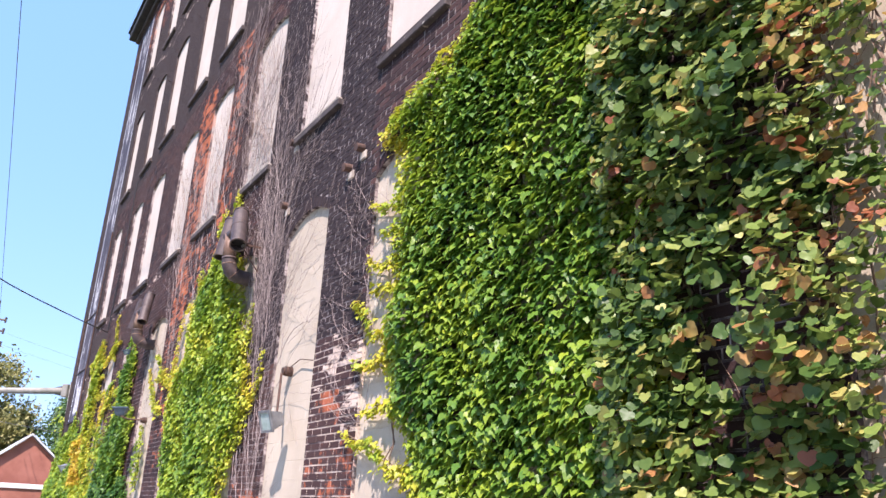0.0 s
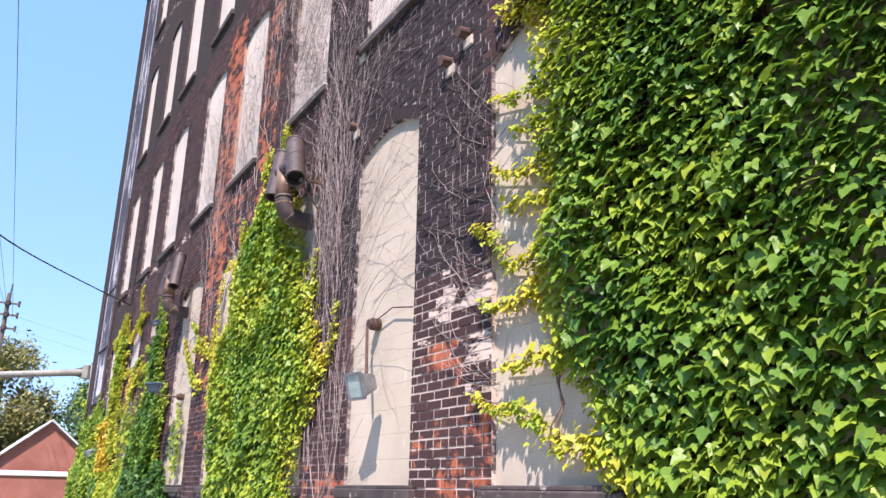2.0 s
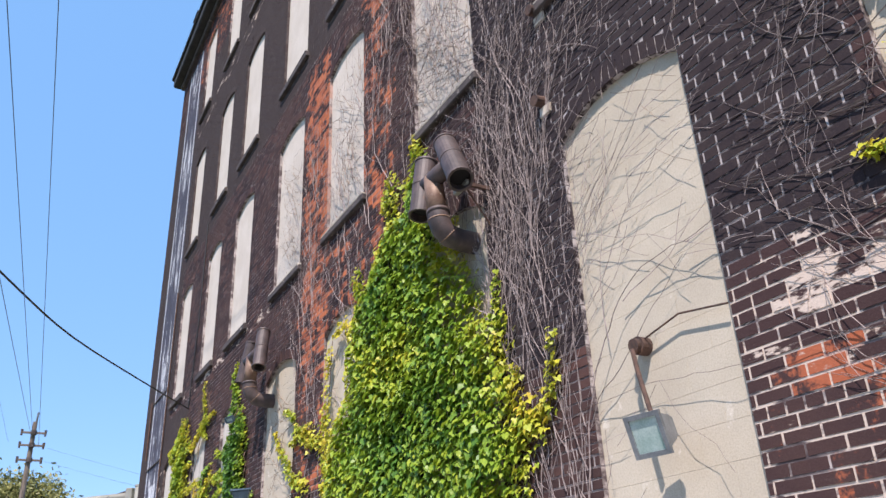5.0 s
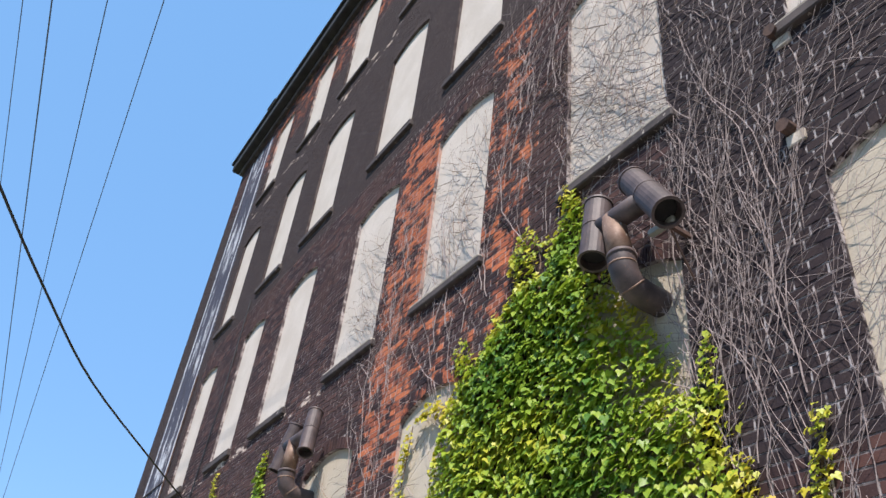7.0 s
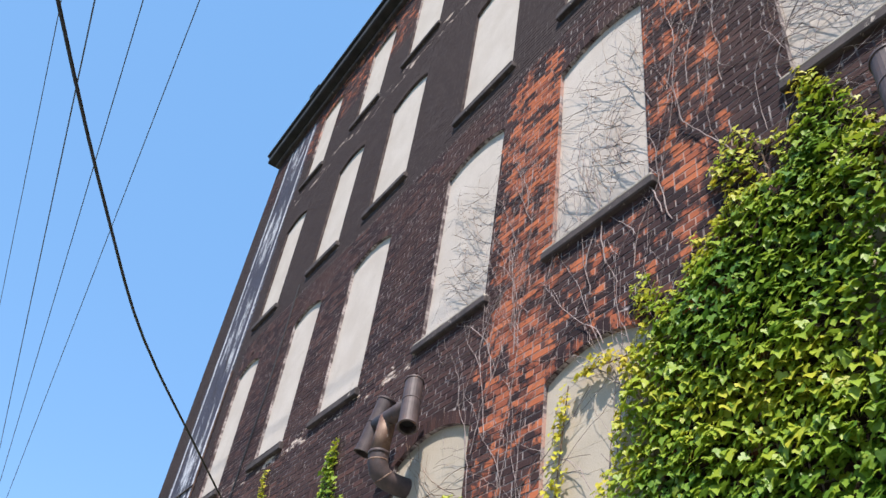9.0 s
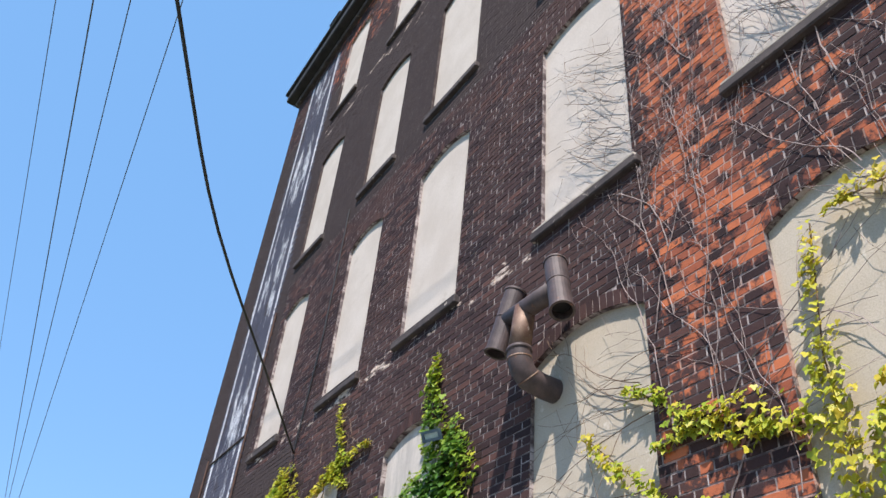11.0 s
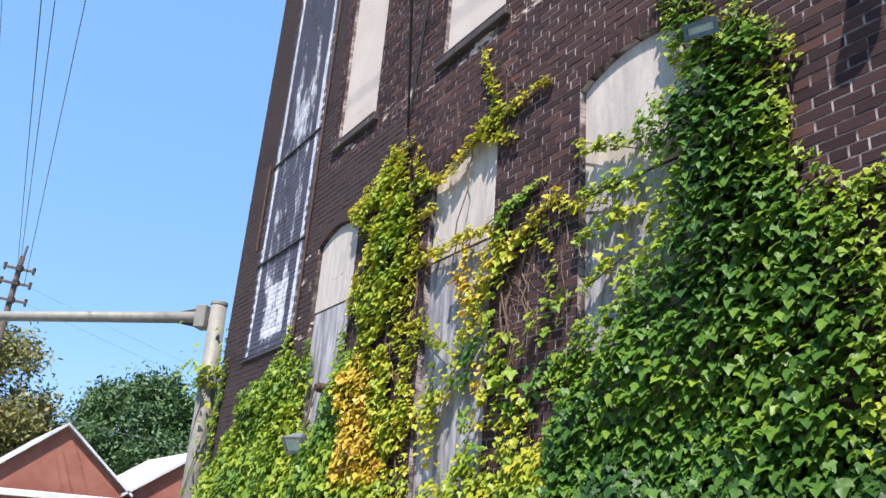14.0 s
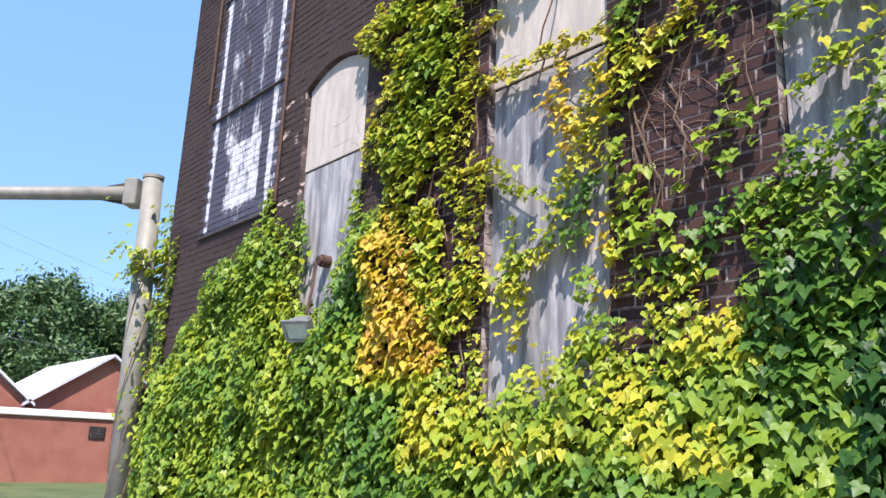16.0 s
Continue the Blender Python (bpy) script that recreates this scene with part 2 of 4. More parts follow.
def tube(points, radius, sides=12, bm=None, caps=True, taper=None):
    """A round tube along points; taper: a radius for each point."""
    bm = bm or bmesh.new()
    pts = [Vector(p) for p in points]
    rings, side = [], None
    for i, p in enumerate(pts):
        d = (pts[min(i + 1, len(pts) - 1)] - pts[max(i - 1, 0)]).normalized()
        if side is None:
            side = d.orthogonal().normalized()
        side = (side - d * side.dot(d)).normalized()
        up, r = d.cross(side), taper[i] if taper else radius
        rings.append([bm.verts.new(p + (side * math.cos(a) + up * math.sin(a)) * r) for a in (2 * math.pi * k / sides for k in range(sides))])
    for a, b in zip(rings, rings[1:]):
        for k in range(sides):
            bm.faces.new((a[k], a[(k + 1) % sides], b[(k + 1) % sides], b[k]))
    if caps:
        bm.faces.new(rings[0][::-1]), bm.faces.new(rings[-1])
    return bm


def pipe(a, b, radius, wall=0.012, sides=24):
    """An open-ended duct with wall thickness and a rolled rim."""
    bm = bmesh.new()
    a, b = Vector(a), Vector(b)
    d = (b - a).normalized()
    s = d.orthogonal().normalized()
    u = d.cross(s)
    prof = [(0, radius), (0.0, radius + 0.008), (0.02, radius + 0.008), (0.02, radius), ((b - a).length - 0.02, radius), ((b - a).length - 0.02, radius + 0.008), ((b - a).length, radius + 0.008), ((b - a).length, radius - wall), (0, radius - wall)]
    rings = [[bm.verts.new(a + d * t + (s * math.cos(k * 2 * math.pi / sides) + u * math.sin(k * 2 * math.pi / sides)) * r) for k in range(sides)] for t, r in prof]
    for p, q in zip(rings, rings[1:] + rings[:1]):
        for k in range(sides):
            bm.faces.new((p[k], p[(k + 1) % sides], q[(k + 1) % sides], q[k]))
    return bm


def mesh_of(name, verts, faces, **floats):
    """A mesh from arrays, with float attributes on its points."""
    me = bpy.data.meshes.new(name)
    verts, faces = np.asarray(verts, "f4").reshape(-1, 3), np.asarray(faces, "i4")
    n, k = faces.shape
    me.vertices.add(len(verts)), me.loops.add(n * k), me.polygons.add(n)
    me.vertices.foreach_set("co", verts.ravel())
    me.loops.foreach_set("vertex_index", faces.ravel())
    me.polygons.foreach_set("loop_start", np.arange(0, n * k, k, dtype="i4"))
    me.update(calc_edges=True)
    me.polygons.foreach_set("use_smooth", np.full(n, k == 3))
    for key, v in floats.items():
        me.attributes.new(key, "FLOAT", "POINT").data.foreach_set("value", np.asarray(v, "f4"))
    return me


# ---- plan of the wall: it stands along y at x = FACE, and faces -x ----
FACE, Y0, Y1, GROUND, TOP = 3.13, -6.0, 25.5, -0.35, 16.4
COLUMNS = [22.35 - 0.98, 19.94 - 1.02, 17.9 - 1.13, 15.36 - 1.16, 13.2 - 1.17, 10.72 - 1.17, 8.48 - 1.18, 6.2 - 1.16, 3.9 - 1.16, 1.6 - 1.16, -0.7 - 1.16, -3.0 - 1.16]
WIDTHS = [0.98, 1.02, 1.13, 1.16, 1.17, 1.17, 1.18, 1.16, 1.16, 1.16, 1.16, 1.16]
LEVELS = [(1.28, 4.34, 0.16), (5.70, 8.16, 0.13), (9.33, 11.75, 0.13), (13.14, 15.5, 0.11)]  # sill, springing, rise
WIDER = {(3, 0): (0.0, 0.1), (0, 0): (0.08, 0.13)}  # lower openings that stand off their column
OPENINGS = [(y + WIDER.get((ci, li), (0, 0))[0], y + w + WIDER.get((ci, li), (0, 0))[1], z0, z1, rise, ci, li) for ci, (y, w) in enumerate(zip(COLUMNS, WIDTHS)) for li, (z0, z1, rise) in enumerate(LEVELS)]


def arch(y, o):
    """Height of the opening's head over y."""
    u = (y - o[0]) / (o[1] - o[0]) * 2 - 1
    return o[3] + o[4] * (1 - u * u)


def in_band(v, lo, hi, soft):
    return max(0.0, min(1.0, (v - lo) / soft + 1)) * max(0.0, min(1.0, (hi - v) / soft + 1))


def red_at(y, z):
    """How much paint has gone from the brick."""
    if in_band(y, 6.35, 9.5, 0.15) * in_band(z, 2.95, 9.2, 0.3) > 0.6:
        return -0.3  # later coat of black paint
    if y > 20.6 and z < 5.4 or y > 22.5 and z < 9:
        return -0.6  # a smooth full coat
    if z > 8.9 and not (z > 14.2 and y > 11):
        return -0.6
    r = 0.0
    r = max(r, 0.52 * in_band(y, 13.25, 14.0, 0.35) * in_band(z, 4.2, 8.6, 0.7))
    r = max(r, 0.40 * in_band(y, 11.3, 14.1, 0.5) * in_band(z, 2.0, 5.5, 0.5))
    r = max(r, 0.30 * in_band(y, 8.7, 9.4, 0.4) * in_band(z, 4.9, 5.9, 0.6))
    r = max(r, 0.44 * in_band(y, 11.3, 12.0, 0.3) * in_band(z, 5.2, 9.0, 0.8))
    r = max(r, 0.42 * in_band(y, 6.2, 6.9, 0.3) * in_band(z, -1.0, 1.7, 0.5))
    r = max(r, 0.53 * in_band(y, 6.68, 7.12, 0.06) * in_band(z, 2.12, 2.28, 0.05))
    r = max(r, 0.33 * in_band(y, 6.2, 7.3, 0.1) * in_band(z, -1.0, 2.1, 0.3))
    r = max(r, 0.52 * in_band(y, 8.6, 9.6, 0.3) * in_band(z, -1.0, 1.3, 0.5))
    r = max(r, 0.40 * in_band(z, 14.6, 16.4, 0.9) * in_band(y, 12.0, 23.0, 2.0))
    return r


def pale_at(y, z):
    r = 0.50 * in_band(y, 6.2, 6.62, 0.08) * in_band(z, 2.14, 2.32, 0.05)
    r = max(r, 0.45 * in_band(y, 6.75, 7.0, 0.05) * in_band(z, 2.48, 2.66, 0.05))
    r = max(r, 0.47 * in_band(y, 6.2, 6.75, 0.1) * in_band(z, 2.52, 2.74, 0.06))
    r = max(r, 0.44 * in_band(y, 6.2, 6.5, 0.1) * in_band(z, 1.9, 2.0, 0.05))
    r = max(r, 0.33 * in_band(y, 6.25, 7.25, 0.1) * in_band(z, 1.95, 2.85, 0.1))
    r = max(r, 0.40 * in_band(y, 15.5, 22.3, 0.5) * in_band(z, 5.45, 5.62, 0.12))
    r = max(r, 0.36 * in_band(y, 15.4, 22.6, 0.5) * in_band(z, 12.6, 12.9, 0.2))
    r = max(r, 0.37 * in_band(y, 22.4, 22.9, 0.2) * in_band(z, 3.1, 4.3, 0.4))
    return r


def sign_at(y, z):
    """The faded advertisement beside the corner: a tall framed field, whitest in the box at its foot."""
    if not (22.98 < y < 24.58 and 3.25 < z < 15.9):
        return 0.0
    if z < 4.2:
        return 0.62 if y < 24.1 and z > 3.45 else 0.42
    return 0.50 + 0.06 * math.sin(z * 2.1)


# ---- ground ----
def build_ground():
    g = part("ground", box((-400, -300, GROUND - 0.5), (400, 600, GROUND - 0.16)), M_GRASS)
    tagged(g, "dry grass ground reaching the horizon", "ground", kind="structure")
    r = part("road", box((-9.5, -120, GROUND - 0.2), (-1.4, 66, GROUND - 0.13)), M_ASPH)
    tagged(r, "grey asphalt street beside the building", "road", kind="structure")
    p = part("pavement", box((-1.2, -120, GROUND - 0.25), (FACE + 0.1, 60, GROUND), 0.01), M_WALK)
    tagged(p, "worn concrete pavement along the wall", "pavement", kind="structure")
    k = part("kerb", box((-1.4, -120, GROUND - 0.25), (-1.203, 60, GROUND + 0.003), 0.015), M_PALE)
    tagged(k, "worn pale stone kerb", "kerb", kind="structure")


# ---- the wall ----
def wall_backing():
    """Mortar body with real openings; bricks stand 3 mm proud of it."""
    front, back = FACE + 0.0025, FACE + 0.40
    ys = sorted({Y0, Y1, *(o[0] for o in OPENINGS), *(o[1] for o in OPENINGS)})
    zs = sorted({GROUND - 0.3, TOP, *(l[0] for l in LEVELS), *(l[1] for l in LEVELS), *(l[1] + l[2] for l in LEVELS)})
    V, F, att = [], [], []

    def cell(y0, y1, za, zb, zc, zd):
        i = len(V)
        V.extend([(x, y, z) for x in (front, back) for y, z in ((y0, za), (y1, zb), (y1, zd), (y0, zc))])
        F.extend([[i + k for k in f] for f in ((0, 3, 2, 1), (4, 5, 6, 7), (0, 1, 5, 4), (3, 7, 6, 2), (0, 4, 7, 3), (1, 2, 6, 5))])

    for y0, y1 in zip(ys, ys[1:]):
        for z0, z1 in zip(zs, zs[1:]):
            ym, zm = (y0 + y1) / 2, (z0 + z1) / 2
            hole = next((o for o in OPENINGS if o[0] < ym < o[1] and o[2] < zm < o[3] + o[4]), None)
            n = max(1, round((y1 - y0) / 0.12))
            k = max(1, round((z1 - z0) / 0.12))
            if hole is None:
                for a in range(n):
                    for b in range(k):
                        ya, yb = y0 + (y1 - y0) * a / n, y0 + (y1 - y0) * (a + 1) / n
                        za, zb = z0 + (z1 - z0) * b / k, z0 + (z1 - z0) * (b + 1) / k
                        cell(ya, yb, za, za, zb, zb)
            elif zm > hole[3]:
                for a in range(10):
                    ya, yb = y0 + (y1 - y0) * a / 10, y0 + (y1 - y0) * (a + 1) / 10
                    cell(ya, yb, arch(ya, hole), arch(yb, hole), z1 + 1e-4, z1 + 1e-4)
    me = mesh_of("wall_west", V, F, red=[red_at(v[1], v[2]) for v in V], pale=[max(pale_at(v[1], v[2]), 0.48 * in_band(v[1], 6.2, 7.3, 0.1) * in_band(v[2], 0.0, 2.85, 0.1)) for v in V], sign=[sign_at(v[1], v[2]) for v in V])
    return tagged(hang("wall_west", me, M_MORTAR), "dark painted old brick mill wall with bricked-up windows", "wall", kind="structure")


def brick_list():
    """Bricks of the wall in running bond: y0, y1, z0, z1."""
    rng, out = random.Random(4), []
    pitch, length = 0.07, 0.213
    rows = int((TOP - GROUND) / pitch)
    for r in range(rows):
        za = GROUND + r * pitch
        zb, zm = za + pitch - 0.009, za + pitch / 2
        spans = []
        for o in OPENINGS:
            if o[2] - 0.13 < zm < o[3] + 0.14:
                spans.append((o[0] - (0.10 if zm < o[2] else 0), o[1] + (0.10 if zm < o[2] else 0)))
            elif o[3] + 0.14 <= zm < o[3] + o[4] + 0.14:
                w = math.sqrt(max(0.0, 1 - (zm - o[3] - 0.14) / o[4])) * (o[1] - o[0]) / 2
                spans.append(((o[0] + o[1]) / 2 - w, (o[0] + o[1]) / 2 + w))
        spans = sorted(spans) + [(Y1, Y1 + 9)]
        at = Y0
        header = r % 7 == 6
        step = length / 2 if header else length
        for s0, s1 in spans:
            y = at + (0 if r % 2 else -step / 2)
            while y < s0:
                a, b = max(y, at) + (0.0045 if y > at else 0.001), min(y + step, s0) - (0.0045 if y + step < s0 else 0.001)
                if b - a > 0.01:
                    out.append((a, b, za + rng.uniform(-0.0015, 0.0015), zb + rng.uniform(-0.0015, 0.0015), rng.uniform(-0.0005, 0.003)))
                y += step
            at = max(at, s1)
    return out


BRICK_FACES = ((0, 1, 2, 3), (0, 4, 5, 1), (1, 5, 6, 2), (2, 6, 7, 3), (3, 7, 4, 0))


def brick_corners(a, b, za, zb, out):
    f, k, c = FACE - out, FACE + 0.05, min(0.003, (b - a) / 4)
    return [(f, a + c, za + c), (f, a + c, zb - c), (f, b - c, zb - c), (f, b - c, za + c), (k, a, za), (k, a, zb), (k, b, zb), (k, b, za)]


def lay_bricks(wall):
    near, rest = [], []
    for br in brick_list():
        (near if 6.2 < br[0] and br[1] < 7.31 and 0.75 < br[2] < 4.2 and len(near) < 300 else rest).append(br)
    V = np.array([p for br in rest for p in brick_corners(*br)])
    F = (np.arange(len(rest))[:, None, None] * 8 + np.array(BRICK_FACES)[None]).reshape(-1, 4)
    mid = [((br[0] + br[1]) / 2, (br[2] + br[3]) / 2) for br in rest]
    rep = lambda fn: np.repeat([fn(y, z) for y, z in mid], 8)
    me = mesh_of("brickwork", V, F, red=rep(red_at), pale=rep(pale_at), sign=[sign_at(v[1], v[2]) for v in V])
    tagged(hang("brickwork", me, M_BRICK, wall), kind="stuff")
    for br in near:
        y, z = (br[0] + br[1]) / 2, (br[2] + br[3]) / 2
        me = mesh_of("brick", brick_corners(*br), BRICK_FACES, red=[red_at(y, z)] * 8, pale=[pale_at(y, z)] * 8, sign=[0.0] * 8)
        hang("brick", me, M_BRICK, wall)


def panel(o, x, z0=None, z1=None, inset=0.0, deep=0.06):
    """An infill with the opening's curved head, from z0 up (or a flat top at z1)."""
    bm = bmesh.new()
    z0 = o[2] if z0 is None else z0
    ys = [o[0] + inset + (o[1] - o[0] - 2 * inset) * k / 12 for k in range(13)]
    low, top = [bm.verts.new((x, y, z0)) for y in ys], [bm.verts.new((x, y, z1 if z1 is not None else arch(y, o) - inset)) for y in ys]
    fs = [bm.faces.new((low[k], low[k + 1], top[k + 1], top[k])) for k in range(12)]
    r = bmesh.ops.extrude_face_region(bm, geom=fs)
    for v in r["geom"]:
        if isinstance(v, bmesh.types.BMVert):
            v.co.x += deep
    return bm


def arch_ring(o, parent):
    """Voussoirs on edge over the head."""
    bm, n = bmesh.new(), round((o[1] - o[0]) / 0.075)
    for k in range(n):
        a, b = o[0] + (o[1] - o[0]) * (k + 0.08) / n, o[0] + (o[1] - o[0]) * (k + 0.92) / n
        za, zb = arch(a, o), arch(b, o)
        lo = [bm.verts.new((x, y, z)) for x in (FACE - 0.004, FACE + 0.09) for y, z in ((a, za), (b, zb), (b, zb + 0.13), (a, za + 0.13))]
        for f in ((0, 3, 2, 1), (0, 1, 5, 4), (3, 7, 6, 2), (0, 4, 7, 3), (1, 2, 6, 5)):
            bm.faces.new([lo[i] for i in f])
    me = bpy.data.meshes.new("brick_arch")
    bm.to_mesh(me)
    bm.free()
    y, z = (o[0] + o[1]) / 2, o[3] + 0.2
    for key, v in (("red", red_at(y, z) + 0.05), ("pale", 0.0), ("sign", 0.0)):
        me.attributes.new(key, "FLOAT", "POINT").data.foreach_set("value", [v] * len(me.vertices))
    hang("brick_arch", me, M_BRICK, parent)


def build_windows():
    for i, o in enumerate(OPENINGS):
        ci, li = o[5], o[6]
        w = empty("window_%d" % (i + 1), (FACE, (o[0] + o[1]) / 2, o[2]))
        boarded, block = li == 0 and ci < 3, li == 0 and ci >= 3
        tagged(w, "boarded-up arched window with weathered grey plywood" if boarded else "arched window blocked up with tan painted concrete block" if block else "arched window closed with cream stucco above a stone sill", "window", kind="structure")
        arch_ring(o, w)
        if boarded:
            part("backing", panel(o, FACE + 0.12), M_SILL, w)
            seam = 3.5 - 0.02 * ci
            part("upper_board", panel(o, FACE + 0.05, seam + 0.016, None, 0.012, 0.02), M_PLYTOP, w, "faded cream plywood board")
            part("lower_board", panel(o, FACE + 0.058, o[2] + 0.01, seam - 0.004, 0.012, 0.02), M_PLY, w, "streaked grey plywood board")
        elif block:
            part("infill", panel(o, FACE + 0.044), M_BLOCK, w)
            if 3 <= ci <= 7:
                nz, ny = int((o[3] - o[2]) / 0.2), 3
                for r in range(nz):
                    cuts = [o[0] + (o[1] - o[0]) * k / ny for k in range(ny + 1)] if r % 2 else [o[0], *(o[0] + (o[1] - o[0]) * (k + 0.5) / ny for k in range(ny)), o[1]]
                    for a, b in zip(cuts, cuts[1:]):
                        part("block", box((FACE + 0.036, a + 0.0008, o[2] + r * 0.2 + 0.001), (FACE + 0.05, b - 0.0008, o[2] + r * 0.2 + 0.1995)), M_BLOCK, w)
        else:
            part("infill", panel(o, FACE + 0.045), M_STUCCO, w)
        sill = box((FACE - 0.06, o[0] - 0.09, o[2] - 0.115), (FACE + 0.2, o[1] + 0.09, o[2] - 0.026), 0.012)
        for v in sill.verts:
            v.co.z += 0.012 * noise.noise(v.co * 7)
        part("sill", sill, M_SILL, w)
        wash = box((FACE - 0.055, o[0] - 0.07, o[2] - 0.03), (FACE + 0.2, o[1] + 0.07, o[2] - 0.002), 0.006)
        for v in wash.verts:
            v.co.x += 0.02 * noise.noise(v.co * 9)
        part("sill_wash", wash, M_PALE if li == 1 and 3 <= ci <= 6 else M_SILL, w)


def build_roof():
    c = empty("cornice", (FACE, 10, TOP))
    tagged(c, "black painted projecting cornice along the roofline", "cornice", kind="structure")
    part("bed_moulding", box((FACE - 0.10, Y0, TOP - 0.22), (FACE + 0.4, Y1 + 0.1, TOP - 0.06), 0.02), M_SILL, c)
    part("fascia", box((FACE - 0.30, Y0, TOP - 0.058), (FACE + 0.4, Y1 + 0.3, TOP + 0.22), 0.03), M_ROOF, c)
    part("gutter_lip", box((FACE - 0.36, Y0, TOP + 0.222), (FACE + 0.4, Y1 + 0.36, TOP + 0.30), 0.015), M_ROOF, c)
    roof = part("roof", box((FACE + 0.402, Y0, TOP - 0.1), (FACE + 14, Y1, TOP + 0.15)), M_ROOF)
    tagged(roof, "flat dark roof of the mill", "roof", kind="structure")
    vent = empty("roof_vent", (FACE - 0.1, 23.2, TOP + 0.3))
    tagged(vent, "small dark metal vent box on the roof edge", "roof vent")
    part("box", box((FACE - 0.25, 23.0, TOP + 0.30), (FACE + 0.2, 23.45, TOP + 0.68), 0.02), M_ROOF, vent)
    part("cap", box((FACE - 0.31, 22.94, TOP + 0.684), (FACE + 0.26, 23.51, TOP + 0.75), 0.02), M_ROOF, vent)
    for name, lo, hi in (("wall_north", (FACE + 0.41, Y1 - 0.4, GROUND - 0.3), (FACE + 14, Y1, TOP - 0.1)), ("wall_south", (FACE + 0.41, Y0, GROUND - 0.3), (FACE + 14, Y0 + 0.4, TOP - 0.1)), ("wall_east", (FACE + 13.6, Y0 + 0.41, GROUND - 0.3), (FACE + 14, Y1 - 0.41, TOP - 0.1))):
        tagged(part(name, box(lo, hi), M_SILL), "plain dark brick wall of the mill", "wall", kind="structure")


# ---- fittings on the wall ----
def build_vent(y, z, spread, radius, lean_near, lean_far, foot, braced, name_label):
    """Twin-headed exhaust cowl: elbow, leaning riser, cross duct and two open barrels that splay apart downwards."""
    v = empty("exhaust_vent", (FACE, y, z))
    tagged(v, name_label, "exhaust vent")
    x = 2.82
    bend = [(FACE + 0.06, y + foot, z + 0.02), (FACE - 0.10, y + foot, z + 0.02), (x + 0.09, y + foot, z + 0.04), (x + 0.035, y + foot, z + 0.09), (x + 0.006, y + foot, z + 0.16), (x, y + foot + 0.005, z + 0.24)]
    elbow = part("elbow", tube(bend, 0.096, 20, caps=False), M_TIN, v, smooth=True)
    for k in (2, 4):
        a, b = Vector(bend[k]), Vector(bend[k + 1])
        part("seam", tube([a, a.lerp(b, 0.15)], 0.099, 20), M_RUST, elbow, smooth=True)
    part("riser", tube([(x, y + foot + 0.004, z + 0.235), (x, y + 0.13, z + 0.60)], 0.088, 20, taper=[0.09, 0.082]), M_RUST, v, "rust-streaked riser duct", True)
    part("collar", tube([(x, y + foot, z + 0.22), (x, y + foot + 0.005, z + 0.25)], 0.101, 20), M_TIN, v, smooth=True)
    ya, yb = y - spread * 0.42, y + spread * 0.58
    part("cross_duct", tube([(x, ya, z + 0.585), (x, yb, z + 0.585)], 0.078, 20), M_TIN, v, smooth=True)
    for yy, lean in ((ya, lean_near), (yb, lean_far)):
        low, high = Vector((x - 0.05, yy - lean, z + 0.30)), Vector((x + 0.05, yy + lean, z + 0.88))
        d = part("upright_duct", pipe(low, high, radius), M_TIN, v, smooth=False)
        # near-black plug: the shade inside the open duct, put in as colour
        part("dark_plug", tube([low.lerp(high, 0.12), low.lerp(high, 0.93)], radius - 0.013, 16), M_DUCT_SHADE, d)
        part("seam", tube([low.lerp(high, 0.52), low.lerp(high, 0.54)], radius + 0.004, 24), M_TIN, d, smooth=True)
    if not braced:
        return
    part("strap", box((x + 0.10, ya - 0.06, z + 0.36), (FACE + 0.02, ya - 0.03, z + 0.39)), M_IRON, v)
    part("bracket", box((x + 0.02, ya - 0.16, z + 0.30), (x + 0.07, ya + 0.06, z + 0.345), 0.006), M_GALV, v, "pale galvanized bracket bar")
    part("stay", tube([(x + 0.05, ya - 0.10, z + 0.30), (FACE + 0.01, ya - 0.04, z + 0.02)], 0.009, 6), M_IRON, v)


